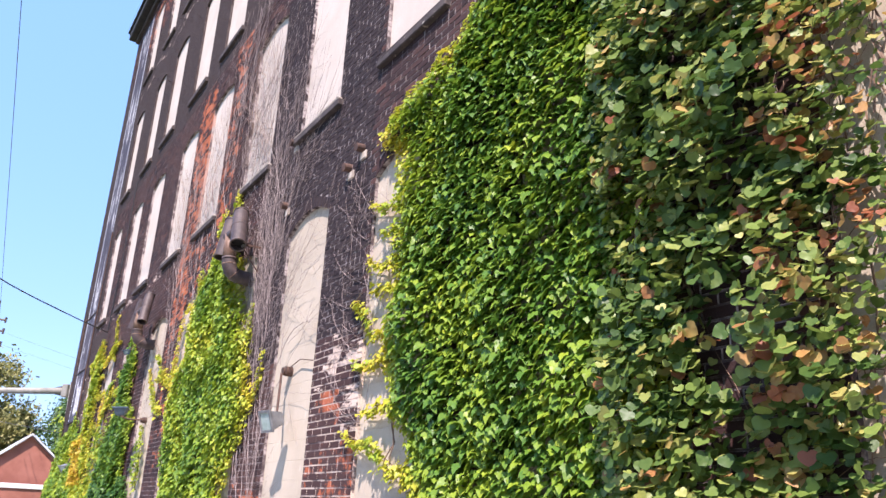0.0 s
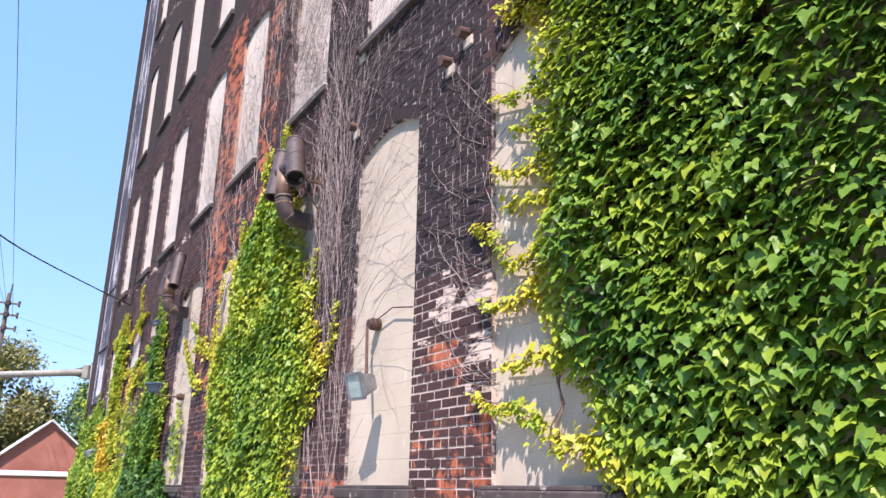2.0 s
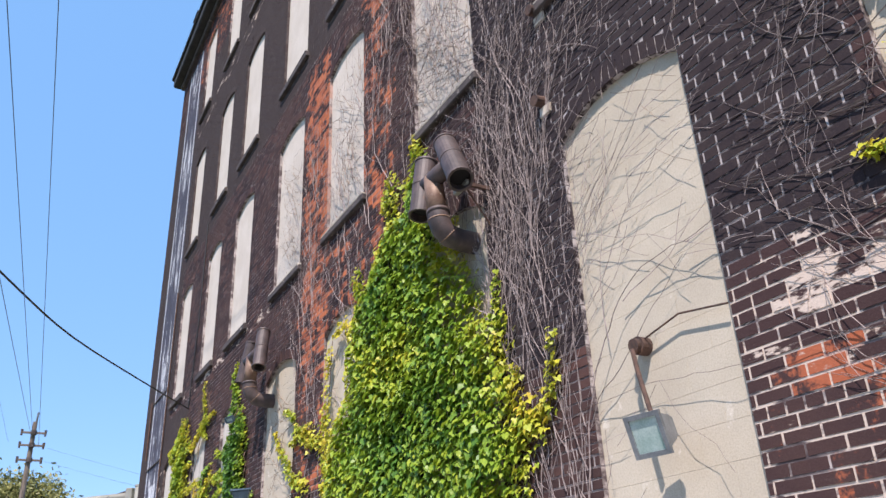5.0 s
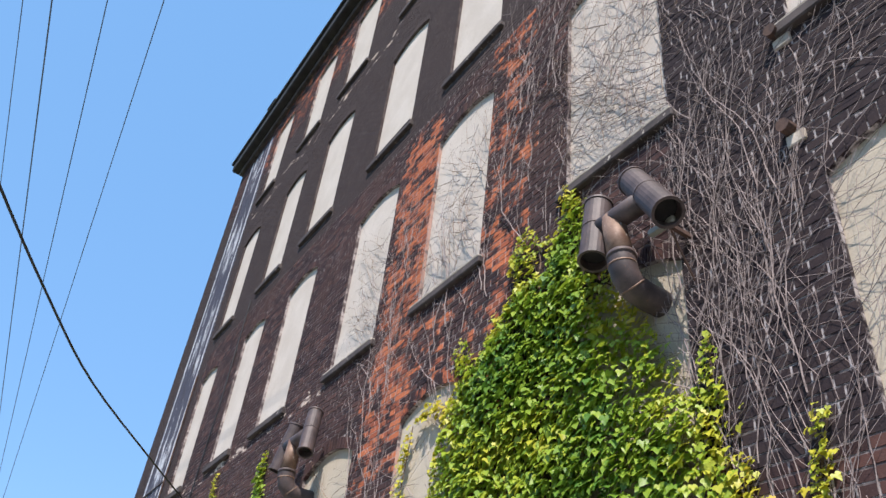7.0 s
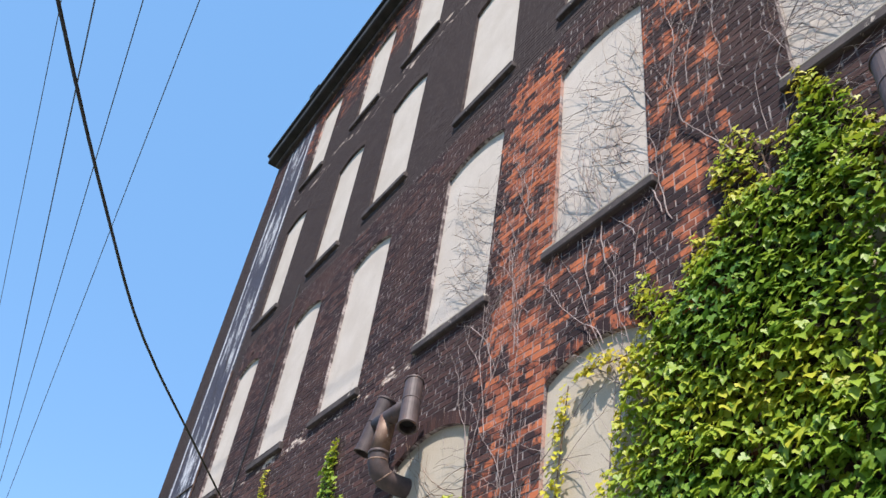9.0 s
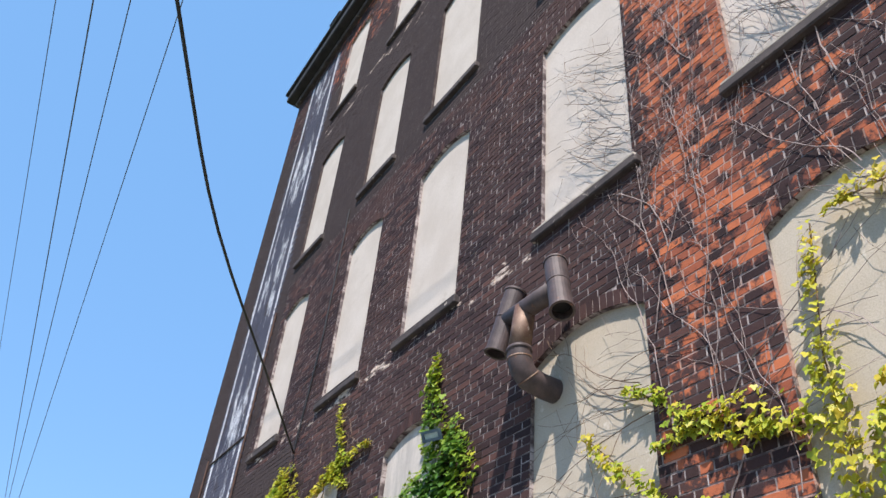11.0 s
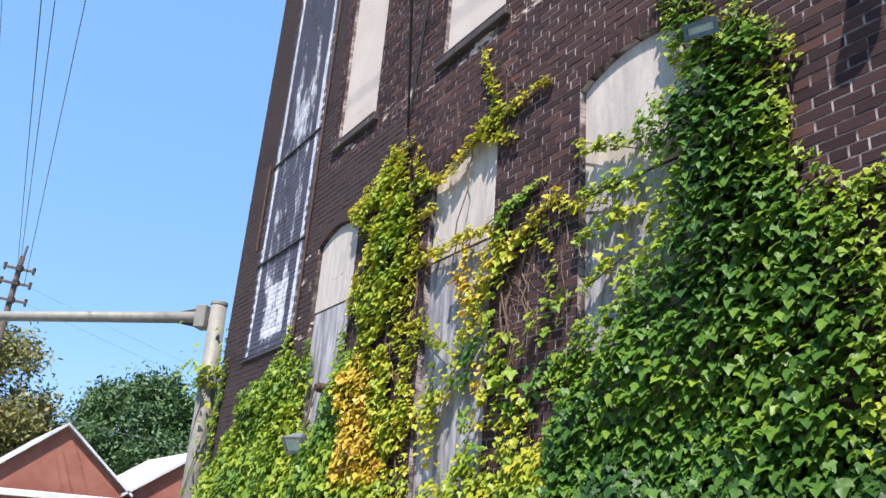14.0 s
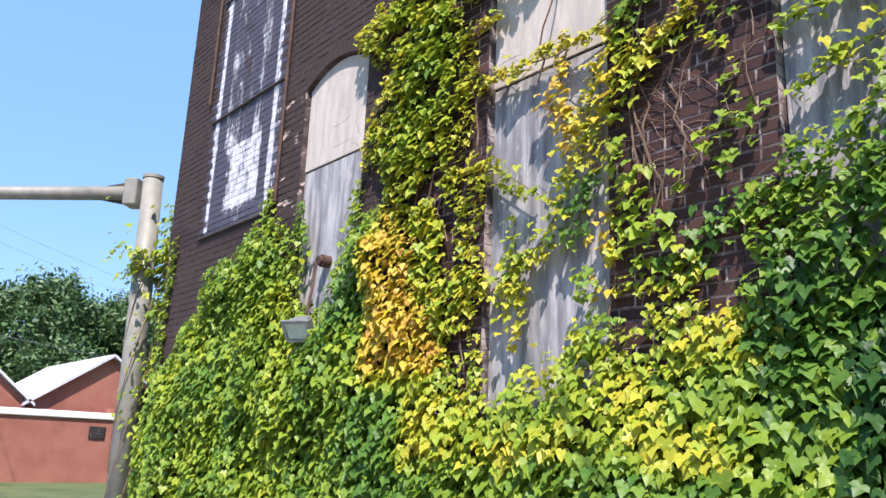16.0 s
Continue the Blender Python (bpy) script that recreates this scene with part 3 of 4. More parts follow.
def build_floodlight(lamp_at, turn, arm, box_at, material, label, dims):
    f = empty("floodlight", box_at)
    tagged(f, label, "floodlight")
    bx = Vector(box_at)
    part("junction_box", tube([bx + Vector((0.02, 0, 0)), bx + Vector((-0.07, 0, 0))], 0.055, 16), M_IRON, f)
    part("hood_ring", tube([bx + Vector((-0.065, 0, 0.0)), bx + Vector((-0.10, 0, -0.005))], 0.042, 14), M_IRON, f)
    part("arm", tube(arm, 0.014, 8), M_IRON, f)
    m = Matrix.Translation(lamp_at) @ turn
    bm = bmesh.new()
    w, h, d = dims
    vs = [bm.verts.new(m @ Vector(p)) for p in ((-w, -d, -h), (w, -d, -h), (w, -d, h), (-w, -d, h), (-w * 0.62, d * 0.8, -h * 0.6), (w * 0.62, d * 0.8, -h * 0.6), (w * 0.62, d * 0.8, h * 0.6), (-w * 0.62, d * 0.8, h * 0.6))]
    for q in ((3, 2, 1, 0), (4, 5, 6, 7), (0, 1, 5, 4), (1, 2, 6, 5), (2, 3, 7, 6), (3, 0, 4, 7)):
        bm.faces.new([vs[k] for k in q])
    bmesh.ops.bevel(bm, geom=list(bm.edges), offset=0.012, segments=2, affect="EDGES")
    body = part("housing", bm, material, f)
    rim = bmesh.new()
    for lo, hi in (((-w - 0.014, -d - 0.022, h - 0.012), (w + 0.014, -d - 0.001, h + 0.014)), ((-w - 0.014, -d - 0.022, -h - 0.014), (w + 0.014, -d - 0.001, -h + 0.012)), ((-w - 0.014, -d - 0.022, -h + 0.012), (-w + 0.012, -d - 0.001, h - 0.012)), ((w - 0.012, -d - 0.022, -h + 0.012), (w + 0.014, -d - 0.001, h - 0.012))):
        box(lo, hi, 0.0, rim)
    rim.transform(m)
    part("rim", rim, material, body)
    lens = box((-w + 0.012, -d - 0.012, -h + 0.012), (w - 0.012, -d - 0.004, h - 0.012))
    lens.transform(m)
    part("lens", lens, M_LENS, body, "frosted glass lens")


def build_fittings():
    build_vent(9.72, 4.08, 0.52, 0.102, 0.19, 0.02, 0.06, True, "dark metal twin exhaust cowl on the brick wall")
    build_vent(15.02, 4.03, 0.66, 0.088, 0.10, -0.05, 0.19, False, "rusty dark metal twin exhaust cowl on the brick wall")
    build_floodlight((2.96, 7.78, 2.08), Matrix.Rotation(radians(-80), 4, "Z") @ Matrix.Rotation(radians(18), 4, "X"), [(3.05, 7.98, 2.60), (3.04, 7.95, 2.45), (3.0, 7.85, 2.17)], (FACE + 0.03, 7.98, 2.63), M_LAMP, "grey floodlight with frosted lens hanging from a conduit", (0.10, 0.10, 0.095))
    build_floodlight((2.74, 15.0, 2.72), Matrix.Rotation(radians(-108), 4, "Z") @ Matrix.Rotation(radians(-86), 4, "X"), [(3.05, 14.80, 2.61), (2.86, 14.85, 2.61), (2.74, 14.92, 2.655)], (FACE + 0.03, 14.80, 2.61), M_LAMPB, "blue-grey floodlight on a rusty arm reaching out from the wall", (0.145, 0.115, 0.07))
    build_floodlight((2.93, 21.85, 1.98), Matrix.Rotation(radians(-60), 4, "Z") @ Matrix.Rotation(radians(40), 4, "X"), [(3.06, 21.94, 2.55), (3.02, 21.90, 2.3), (2.97, 21.87, 2.08)], (FACE + 0.05, 21.94, 2.57), M_LAMP, "small grey floodlight half buried in ivy", (0.11, 0.085, 0.08))
    build_floodlight((2.99, 16.66, 4.12), Matrix.Rotation(radians(-70), 4, "Z") @ Matrix.Rotation(radians(30), 4, "X"), [(3.08, 16.69, 4.22), (3.04, 16.68, 4.19), (3.01, 16.67, 4.15)], (FACE + 0.03, 16.69, 4.23), M_LAMPB, "small dark wall lamp poking out of the ivy", (0.09, 0.035, 0.04))
    for k, (y, z) in enumerate(((6.79, 4.61), (6.52, 4.74), (8.6, 4.75), (8.55, 5.6))):
        s = empty("anchor_plate", (FACE, y, z))
        tagged(s, "rusted iron tie-rod anchor with a pale stone pad", "wall anchor")
        part("pad", box((FACE - 0.02, y - 0.07, z - 0.10), (FACE + 0.02, y + 0.06, z - 0.01), 0.008), M_PALE, s)
        part("bolt", tube([(FACE + 0.01, y + 0.02, z + 0.04), (FACE - 0.09, y + 0.02, z + 0.03)], 0.045, 12), M_IRON, s)
    for y, z0, z1 in ((22.86, 3.3, 8.5), (24.72, 4.9, 6.3)):
        c = part("conduit", tube([(FACE - 0.03, y, z0), (FACE - 0.03, y, z1)], 0.018, 8), M_IRON)
        tagged(c, "thin rusty conduit clipped to the wall", "conduit")
    for z in (3.22, 4.62, 6.2):
        c = part("sign_rail", box((FACE - 0.03, 22.95, z), (FACE + 0.01, 24.62, z + 0.022), 0.004), M_SILL)
        tagged(c, "dark metal rail fixed across the faded sign", "sign rail")
    c = part("hanging_cable", tube(sagging((FACE - 0.02, 20.52, 5.2), (FACE - 0.02, 20.3, 6.9), 0.0, 6) + [Vector((FACE - 0.015, 20.28, 9.2))], 0.012, 6), M_BLACK)
    tagged(c, "black cable running up the brick from the service drop", "cable")
    c = part("wall_cable", tube([(FACE - 0.01, 7.30, 2.66), (FACE - 0.01, 7.65, 2.72), (FACE - 0.01, 7.95, 2.66)], 0.006, 6), M_IRON)
    tagged(c, "thin cable running to the floodlight box", "cable")


# ---- street things and distance ----
def build_signal_pole():
    s = empty("signal_pole", (3.6, 27.4, GROUND))
    tagged(s, "galvanized steel traffic signal pole with a mast arm", "signal pole")
    part("shaft", tube([(3.62, 27.4, GROUND), (3.55, 27.4, 2.2), (3.48, 27.4, 4.72)], 0.16, 20, taper=[0.17, 0.155, 0.14]), M_GALV, s, smooth=True)
    part("cap", tube([(3.48, 27.4, 4.72), (3.48, 27.4, 4.77)], 0.15, 20), M_GALV, s)
    plate = box((-0.1, -0.14, -0.2), (0.1, 0.14, 0.2), 0.015)
    plate.transform(pose(3.30, 27.59, 4.50, 0, 0, -47))
    part("arm_plate", plate, M_GALV, s)
    part("mast_arm", tube([(3.34, 27.54, 4.50), (0.2, 30.9, 4.50), (-4.0, 35.3, 4.54)], 0.1, 16, taper=[0.105, 0.092, 0.07]), M_GALV, s, smooth=True)
    for dz in (-1, 1):
        g = bmesh.new()
        tri = [(3.28, 27.60, 4.50 + dz * 0.19), (3.28, 27.60, 4.50 + dz * 0.09), (2.95, 27.95, 4.50 + dz * 0.10)]
        a, b = [g.verts.new(q) for q in tri], [g.verts.new((x + 0.02, y + 0.02, z)) for x, y, z in tri]
        g.faces.new(a), g.faces.new(b[::-1])
        for k in range(3):
            g.faces.new((a[k], b[k], b[(k + 1) % 3], a[(k + 1) % 3]))
        part("gusset", g, M_SILL, s)
    part("base_plate", box((3.3, 27.1, GROUND), (3.94, 27.7, GROUND + 0.04), 0.01), M_GALV, s)
    part("signal_box", box((3.66, 27.22, 1.2), (3.94, 27.5, 1.7), 0.02), M_ROOF, s)


def build_house():
    h = empty("brick_house", (3.4, 48, GROUND - 0.16))
    tagged(h, "low red brick building with white coping and pale gabled roofs", "house")
    part("front_wall", box((-9.2, 46.5, GROUND - 0.2), (9.83, 46.73, 1.68)), M_HBRICK, h)
    part("coping", box((-9.26, 46.42, 1.684), (9.89, 46.79, 1.92), 0.02), M_WHITE, h)
    part("side_wall", box((9.6, 46.74, GROUND - 0.2), (9.83, 58, 2.1)), M_HBRICK, h)
    for x, half, apex in ((4.45, 2.65, 4.35), (9.8, 2.75, 4.0)):
        y = 47.6
        bm = bmesh.new()
        pts = [(x - half, 1.0), (x + half, 1.0), (x + half, 2.1), (x, apex), (x - half, 2.1)]
        a, b = [bm.verts.new((px, y, pz)) for px, pz in pts], [bm.verts.new((px, y + 0.2, pz)) for px, pz in pts]
        bm.faces.new(a), bm.faces.new(b[::-1])
        for k in range(5):
            bm.faces.new((a[k], b[k], b[(k + 1) % 5], a[(k + 1) % 5]))
        part("gable", bm, M_HBRICK, h)
        for sgn in (-1, 1):
            bm = bmesh.new()
            q = [(x + sgn * (half + 0.17), 2.02), (x, apex + 0.05), (x, apex + 0.16), (x + sgn * (half + 0.17), 2.13)]
            a, b = [bm.verts.new((px, y - 0.25, pz)) for px, pz in q], [bm.verts.new((px, y + 9, pz)) for px, pz in q]
            bm.faces.new(a), bm.faces.new(b[::-1])
            for k in range(4):
                bm.faces.new((a[k], b[k], b[(k + 1) % 4], a[(k + 1) % 4]))
            part("roof_slope", bm, M_TINROOF, h, "pale sheet-metal roof")
    v = part("vent", box((8.97, 46.46, 1.0), (9.54, 46.5, 1.43), 0.01), M_ROOF, h)
    for k in range(5):
        part("louvre", box((9.0, 46.44, 1.03 + k * 0.075), (9.51, 46.456, 1.07 + k * 0.075)), M_SILL, v)


def build_tree(at, height, spread, material, label, seed):
    rng = np.random.default_rng(seed)
    t = empty("tree", at)
    tagged(t, label, "tree")
    at = Vector(at)
    trunk = tube([at, at + Vector((0.1, 0, height * 0.25)), at + Vector((0.3, 0.1, height * 0.6)), at + Vector((0.2, 0, height * 0.85))], 0.3, 9, taper=[0.42, 0.32, 0.2, 0.06])
    clumps = []
    for k in range(90):
        a, u = rng.uniform(0, 2 * math.pi), rng.uniform(0.2, 1.0)
        r = spread * math.sin(math.pi * min(0.97, 0.12 + 0.83 * u)) ** 0.6 * rng.uniform(0.45, 1.0)
        clumps.append(at + Vector((math.cos(a) * r, math.sin(a) * r, height * u * 0.96)))
    for c in clumps[:18]:
        base = at + Vector((0.2, 0, height * rng.uniform(0.2, 0.6)))
        tube([base, base.lerp(c, 0.5) + Vector((0, 0, 0.3)), c], 0.08, 5, trunk, taper=[0.12, 0.07, 0.03])
    part("trunk", trunk, M_POLE, t)
    n = 40000
    cs = np.array(clumps)[rng.integers(0, 90, n)]
    p = cs + rng.normal(0, 1, (n, 3)) * np.array([spread, spread, height * 0.5]) * 0.10
    u, w = rng.normal(0, 1, (n, 3)), rng.normal(0, 1, (n, 3))
    s = 0.16 * rng.uniform(0.6, 1.3, (n, 1))
    u, w = u / np.linalg.norm(u, axis=1)[:, None] * s, w / np.linalg.norm(w, axis=1)[:, None] * s
    V = np.stack([p - u, p - w * 0.5, p + u, p + w * 0.5], 1).reshape(-1, 3)
    tagged(hang("crown", mesh_of("crown", V, np.arange(n * 4).reshape(-1, 4)), material, t), kind="stuff")


def sagging(a, b, sag, n=24):
    a, b = Vector(a), Vector(b)
    return [a.lerp(b, k / n) - Vector((0, 0, 4 * sag * (k / n) * (1 - k / n))) for k in range(n + 1)]


def build_lines():
    p = empty("utility_pole", (1.6, 51.2, GROUND))
    tagged(p, "weathered wooden utility pole with three short crossarms", "utility pole")
    part("post", tube([(1.5, 51.2, GROUND - 0.2), (1.6, 51.2, 11.5)], 0.14, 12, taper=[0.19, 0.11]), M_POLE, p)
    part("peak_pin", tube([(1.64, 51.15, 11.45), (1.67, 51.15, 12.0)], 0.05, 8), M_WIRE, p)
    for z in (10.9, 10.25, 9.5):
        arm = part("crossarm", box((1.0, 51.0, z - 0.05), (2.2, 51.1, z + 0.05), 0.01), M_POLE, p)
        for x in (1.04, 2.16):
            part("insulator", tube([(x, 51.05, z - 0.16), (x, 51.05, z + 0.16)], 0.05, 8, taper=[0.05, 0.07]), M_SILL, arm)
        part("clamp", tube([(1.6, 51.04, z - 0.1), (1.6, 51.04, z + 0.12)], 0.15, 10), M_SILL, p)
    for z in (10.2, 9.5):
        w = part("power_line", tube(sagging((2.16, 51.05, z), (30, 70, z - 1.2), 0.5), 0.005, 5), M_WIRE)
        tagged(w, "very thin overhead line running behind the mill", "power line", group="overhead lines")
    w = part("power_line", tube(sagging((1.7, 51.2, 5.4), (26, 61, 4.6), 0.3), 0.012, 5), M_WIRE)
    tagged(w, "thin overhead power line passing before the trees", "power line", group="overhead lines")
    for x0, dx, z0, dz, r in ((-2.740, 0.0634, 7.626, 0.0538, 0.006), (-2.750, 0.0847, 7.609, 0.0572, 0.01), (-3.224, 0.0965, 14.140, -0.0780, 0.011), (-2.236, 0.0818, 17.002, -0.1344, 0.011)):
        w = part("power_line", tube(sagging((x0 - 30 * dx, -30, z0 - 30 * dz), (x0 + 51.05 * dx, 51.05, z0 + 51.05 * dz), 0.1), r, 6), M_WIRE)
        tagged(w, "thin overhead power line", "power line", group="overhead lines")
    drop = [(FACE, 20.55, 5.18), (1.9, 18.45, 5.06), (0.6, 16.28, 4.99), (-0.22, 14.63, 5.01), (-1.1, 12.75, 5.1), (-2.7, 9.3, 5.4), (-5.6, 2.5, 6.2), (-10, -9, 8)]
    pts = [Vector(q) for q in drop]
    smooth = []
    for k in range(len(pts) - 1):
        a, b, c, d = pts[max(k - 1, 0)], pts[k], pts[k + 1], pts[min(k + 2, len(pts) - 1)]
        for u in (0, 0.25, 0.5, 0.75):
            smooth.append(0.5 * (2 * b + (c - a) * u + (2 * a - 5 * b + 4 * c - d) * u * u + (3 * b - a - 3 * c + d) * u ** 3))
    w = part("service_cable", tube(smooth, 0.013, 8), M_BLACK)
    tagged(w, "black service cable sagging from the wall over the street", "cable")


# ---- ivy ----
def inside(poly, y, z):
    hit = np.zeros(y.shape, bool)
    for (ya, za), (yb, zb) in zip(poly, poly[1:] + poly[:1]):
        if za != zb:
            hit ^= ((za > z) != (zb > z)) & (y < (yb - ya) * (z - za) / (zb - za) + ya)
    return hit


def edge_distance(poly, y, z, closed=True):
    d = np.full(y.shape, 9.0)
    for (ya, za), (yb, zb) in zip(poly, poly[1:] + poly[:1] if closed else poly[1:]):
        l = (yb - ya) ** 2 + (zb - za) ** 2 + 1e-9
        t = np.clip(((y - ya) * (yb - ya) + (z - za) * (zb - za)) / l, 0, 1)
        d = np.minimum(d, np.hypot(y - ya - t * (yb - ya), z - za - t * (zb - za)))
    return d


# a three-lobed pointed leaf, tip down: (across, along, lift)
HALF = [(0.22, 0.20, 0.04), (0.46, 0.11, 0.05), (0.60, -0.22, -0.06), (0.39, -0.34, 0.04), (0.28, -0.58, 0.02)]
LEAF = np.array([(0, 0.02, 0.0), *HALF, (0, -0.98, -0.17), *[(-a, b, c) for a, b, c in HALF[::-1]], (0, -0.28, -0.01)])
RIM = len(LEAF) - 1
ROUND = np.array([(0, 0.02, 0.0), *[(a * 1.12, b * 0.9, c * 1.5) for a, b, c in ((0.24, 0.16, 0.05), (0.50, 0.02, 0.06), (0.58, -0.28, -0.02), (0.50, -0.52, 0.0), (0.27, -0.80, -0.05))], (0, -0.90, -0.15), *[(-a * 1.12, b * 0.9, c * 1.5) for a, b, c in ((0.27, -0.80, -0.05), (0.50, -0.52, 0.0), (0.58, -0.28, -0.02), (0.50, 0.02, 0.06), (0.24, 0.16, 0.05))], (0, -0.30, -0.05)])
LEAF_TRIS = np.array([(RIM, k, (k + 1) % RIM) for k in range(RIM)])


def leaves(p, size, rng, droop, spin=0.33, shape=LEAF):
    """Vertices of a leaf at each place, hanging tip down and facing away from the wall."""
    n = len(p)
    tilt, yaw, roll = rng.normal(droop, 0.27 + 0.3 * (spin > 0.5), n), rng.normal(0, 0.5, n), rng.normal(0, spin, n)
    L = shape[None] * size[:, None, None]
    curl = rng.uniform(0.4, 1.6, n)[:, None]
    a, b, c = L[..., 0], L[..., 1], L[..., 2] * curl
    cr, sr = np.cos(roll)[:, None], np.sin(roll)[:, None]
    a, b = a * cr - b * sr, a * sr + b * cr
    ct, st = np.cos(tilt)[:, None], np.sin(tilt)[:, None]
    b, c = b * ct + c * st, c * ct - b * st
    cy, sy = np.cos(yaw)[:, None], np.sin(yaw)[:, None]
    a, c = a * cy - c * sy, c * cy + a * sy
    return np.stack([p[:, 0, None] - c, p[:, 1, None] + a, p[:, 2, None] + b], -1)


def build_ivy(label, outline, shoots, density, size, depth, hue, seed, hollow=0.0, singles=0, droop=0.75, spin=0.33, blade=LEAF, material=M_LEAF):
    """Ivy on the wall inside an outline (y, z) with trailing shoots; hue(y, z, edge) sets the leaf colour."""
    rng = np.random.default_rng(seed)
    ys, zs = [v[0] for v in outline], [v[1] for v in outline]
    ivy = empty("climbing_ivy", (FACE, sum(ys) / len(ys), max(GROUND, min(zs))))
    tagged(ivy, label, "climbing plant")
    lo, hi = (min(ys) - 0.4, min(zs) - 0.3), (max(ys) + 0.4, max(zs) + 0.4)
    n = int((hi[0] - lo[0]) * (hi[1] - lo[1]) * density)
    y, z = rng.uniform(lo[0], hi[0], n), rng.uniform(lo[1], hi[1], n)
    e = edge_distance(outline, y, z)
    sd = np.where(inside(outline, y, z), e, -e)
    wob = np.array([noise.noise(Vector((a * 3.1, b * 3.1, seed))) * 0.16 + noise.noise(Vector((a * 9, b * 9, seed + 5))) * 0.08 for a, b in zip(y, z)])
    sd = sd + wob
    gap = np.array([noise.noise(Vector((a * 2.2, b * 1.6, seed + 9))) + 0.6 * noise.noise(Vector((a * 6, b * 5, seed + 2))) for a, b in zip(y, z)])
    sd = sd + 0.07
    keep = (sd > 0) & (rng.uniform(0, 1, n) < np.clip(0.6 + sd * 3, 0, 1)) & (gap > -1.2 + hollow) & (z > GROUND + 0.02)
    y, z, sd = y[keep], z[keep], sd[keep]
    thick = depth * np.clip(0.3 + sd / 0.5, 0.3, 1.0)
    lump = np.array([0.75 + 0.5 * noise.noise(Vector((a * 1.7, b * 1.7, seed + 3))) for a, b in zip(y, z)])
    x = FACE - 0.015 - thick * lump * rng.uniform(0.0, 1.0, len(y)) ** 0.6
    s = size * rng.uniform(0.55, 1.25, len(y)) * np.clip(0.6 + sd, 0.6, 1.0)
    shape = [np.array(sh) for sh in shoots]
    for sh in shape:
        seg = np.hypot(*np.diff(sh, axis=0).T)
        m = int(seg.sum() * 170)
        t = np.sort(rng.uniform(0, seg.sum(), m))
        cum = np.r_[0, np.cumsum(seg)]
        py, pz = np.interp(t, cum, sh[:, 0]), np.interp(t, cum, sh[:, 1])
        width = 0.085 * (1 - 0.7 * t / seg.sum())
        y, z = np.r_[y, py + rng.normal(0, 1, m) * width], np.r_[z, pz + rng.normal(0, 1, m) * width * 0.6 + 0.04 * np.sin(t * 9)]
        x, sd = np.r_[x, FACE - 0.015 - rng.uniform(0, 0.055, m)], np.r_[sd, np.full(m, 0.02)]
        s = np.r_[s, size * rng.uniform(0.6, 1.0, m) * (1 - 0.3 * t / seg.sum())]
    hues = np.array([hue(a, b, c) for a, b, c in zip(y, z, sd)]) + rng.normal(0, 0.05, len(y))
    V = leaves(np.stack([x, y, z], 1), s, rng, droop, spin, blade)
    far = np.arange(len(y))
    if singles:
        order = np.argsort(x)[:singles]
        far = np.setdiff1d(far, order)
        for k in order:
            hang("leaf", mesh_of("leaf", V[k], LEAF_TRIS, hue=np.full(len(LEAF), hues[k])), material, ivy)
    F = (np.arange(len(far))[:, None, None] * len(LEAF) + LEAF_TRIS[None]).reshape(-1, 3)
    me = mesh_of("foliage", V[far].reshape(-1, 3), F, hue=np.repeat(hues[far], len(LEAF)))
    tagged(hang("foliage", me, material, ivy), kind="stuff")
    # stems behind the leaves
    bm = bmesh.new()
    r2 = random.Random(seed)
    for sh in shoots:
        tube([(FACE - 0.012, a, b) for a, b in sh], 0.005, 4, bm)
    for k in range(max(4, int((hi[0] - lo[0]) * 3))):
        i = r2.randrange(max(1, len(y) - 1))
        yy, zz = y[i], z[i]
        pts = [(FACE - 0.012 - r2.uniform(0, 0.04), yy, zz)]
        for _ in range(9):
            yy, zz = yy + r2.uniform(-0.07, 0.07), zz - 0.12
            pts.append((FACE - 0.012 - r2.uniform(0, 0.05), yy, max(GROUND, zz)))
        tube(pts, 0.006, 4, bm)
    tagged(part("stem", bm, M_BROWN, ivy, "woody brown stems"), kind="stuff")
    return ivy


def grow(bm, rng, y, z, heading, length, radius, wander=0.25, bend=0.0, fork=0.2, depth=0):
    """One clinging stem that wanders up the wall and forks."""
    pts, rad, n = [], [], max(4, int(length / 0.09))
    x = FACE - rng.uniform(0.004, 0.03)
    for k in range(n):
        pts.append((x, y, z))
        rad.append(max(0.0015, radius * (1 - 0.75 * k / n)))
        heading += rng.gauss(0, wander) + bend
        y, z = y + math.cos(heading) * 0.09, z + math.sin(heading) * 0.09
        x = min(FACE - 0.004, max(FACE - 0.05, x + rng.uniform(-0.008, 0.008)))
        if depth < 2 and rng.random() < fork and k > 2:
            grow(bm, rng, y, z, heading + rng.choice((-1, 1)) * rng.uniform(0.3, 0.9), length * (1 - k / n) * 0.7, radius * 0.6, wander, bend, fork * 0.6, depth + 1)
    tube(pts, radius, 3, bm, caps=False, taper=rad)


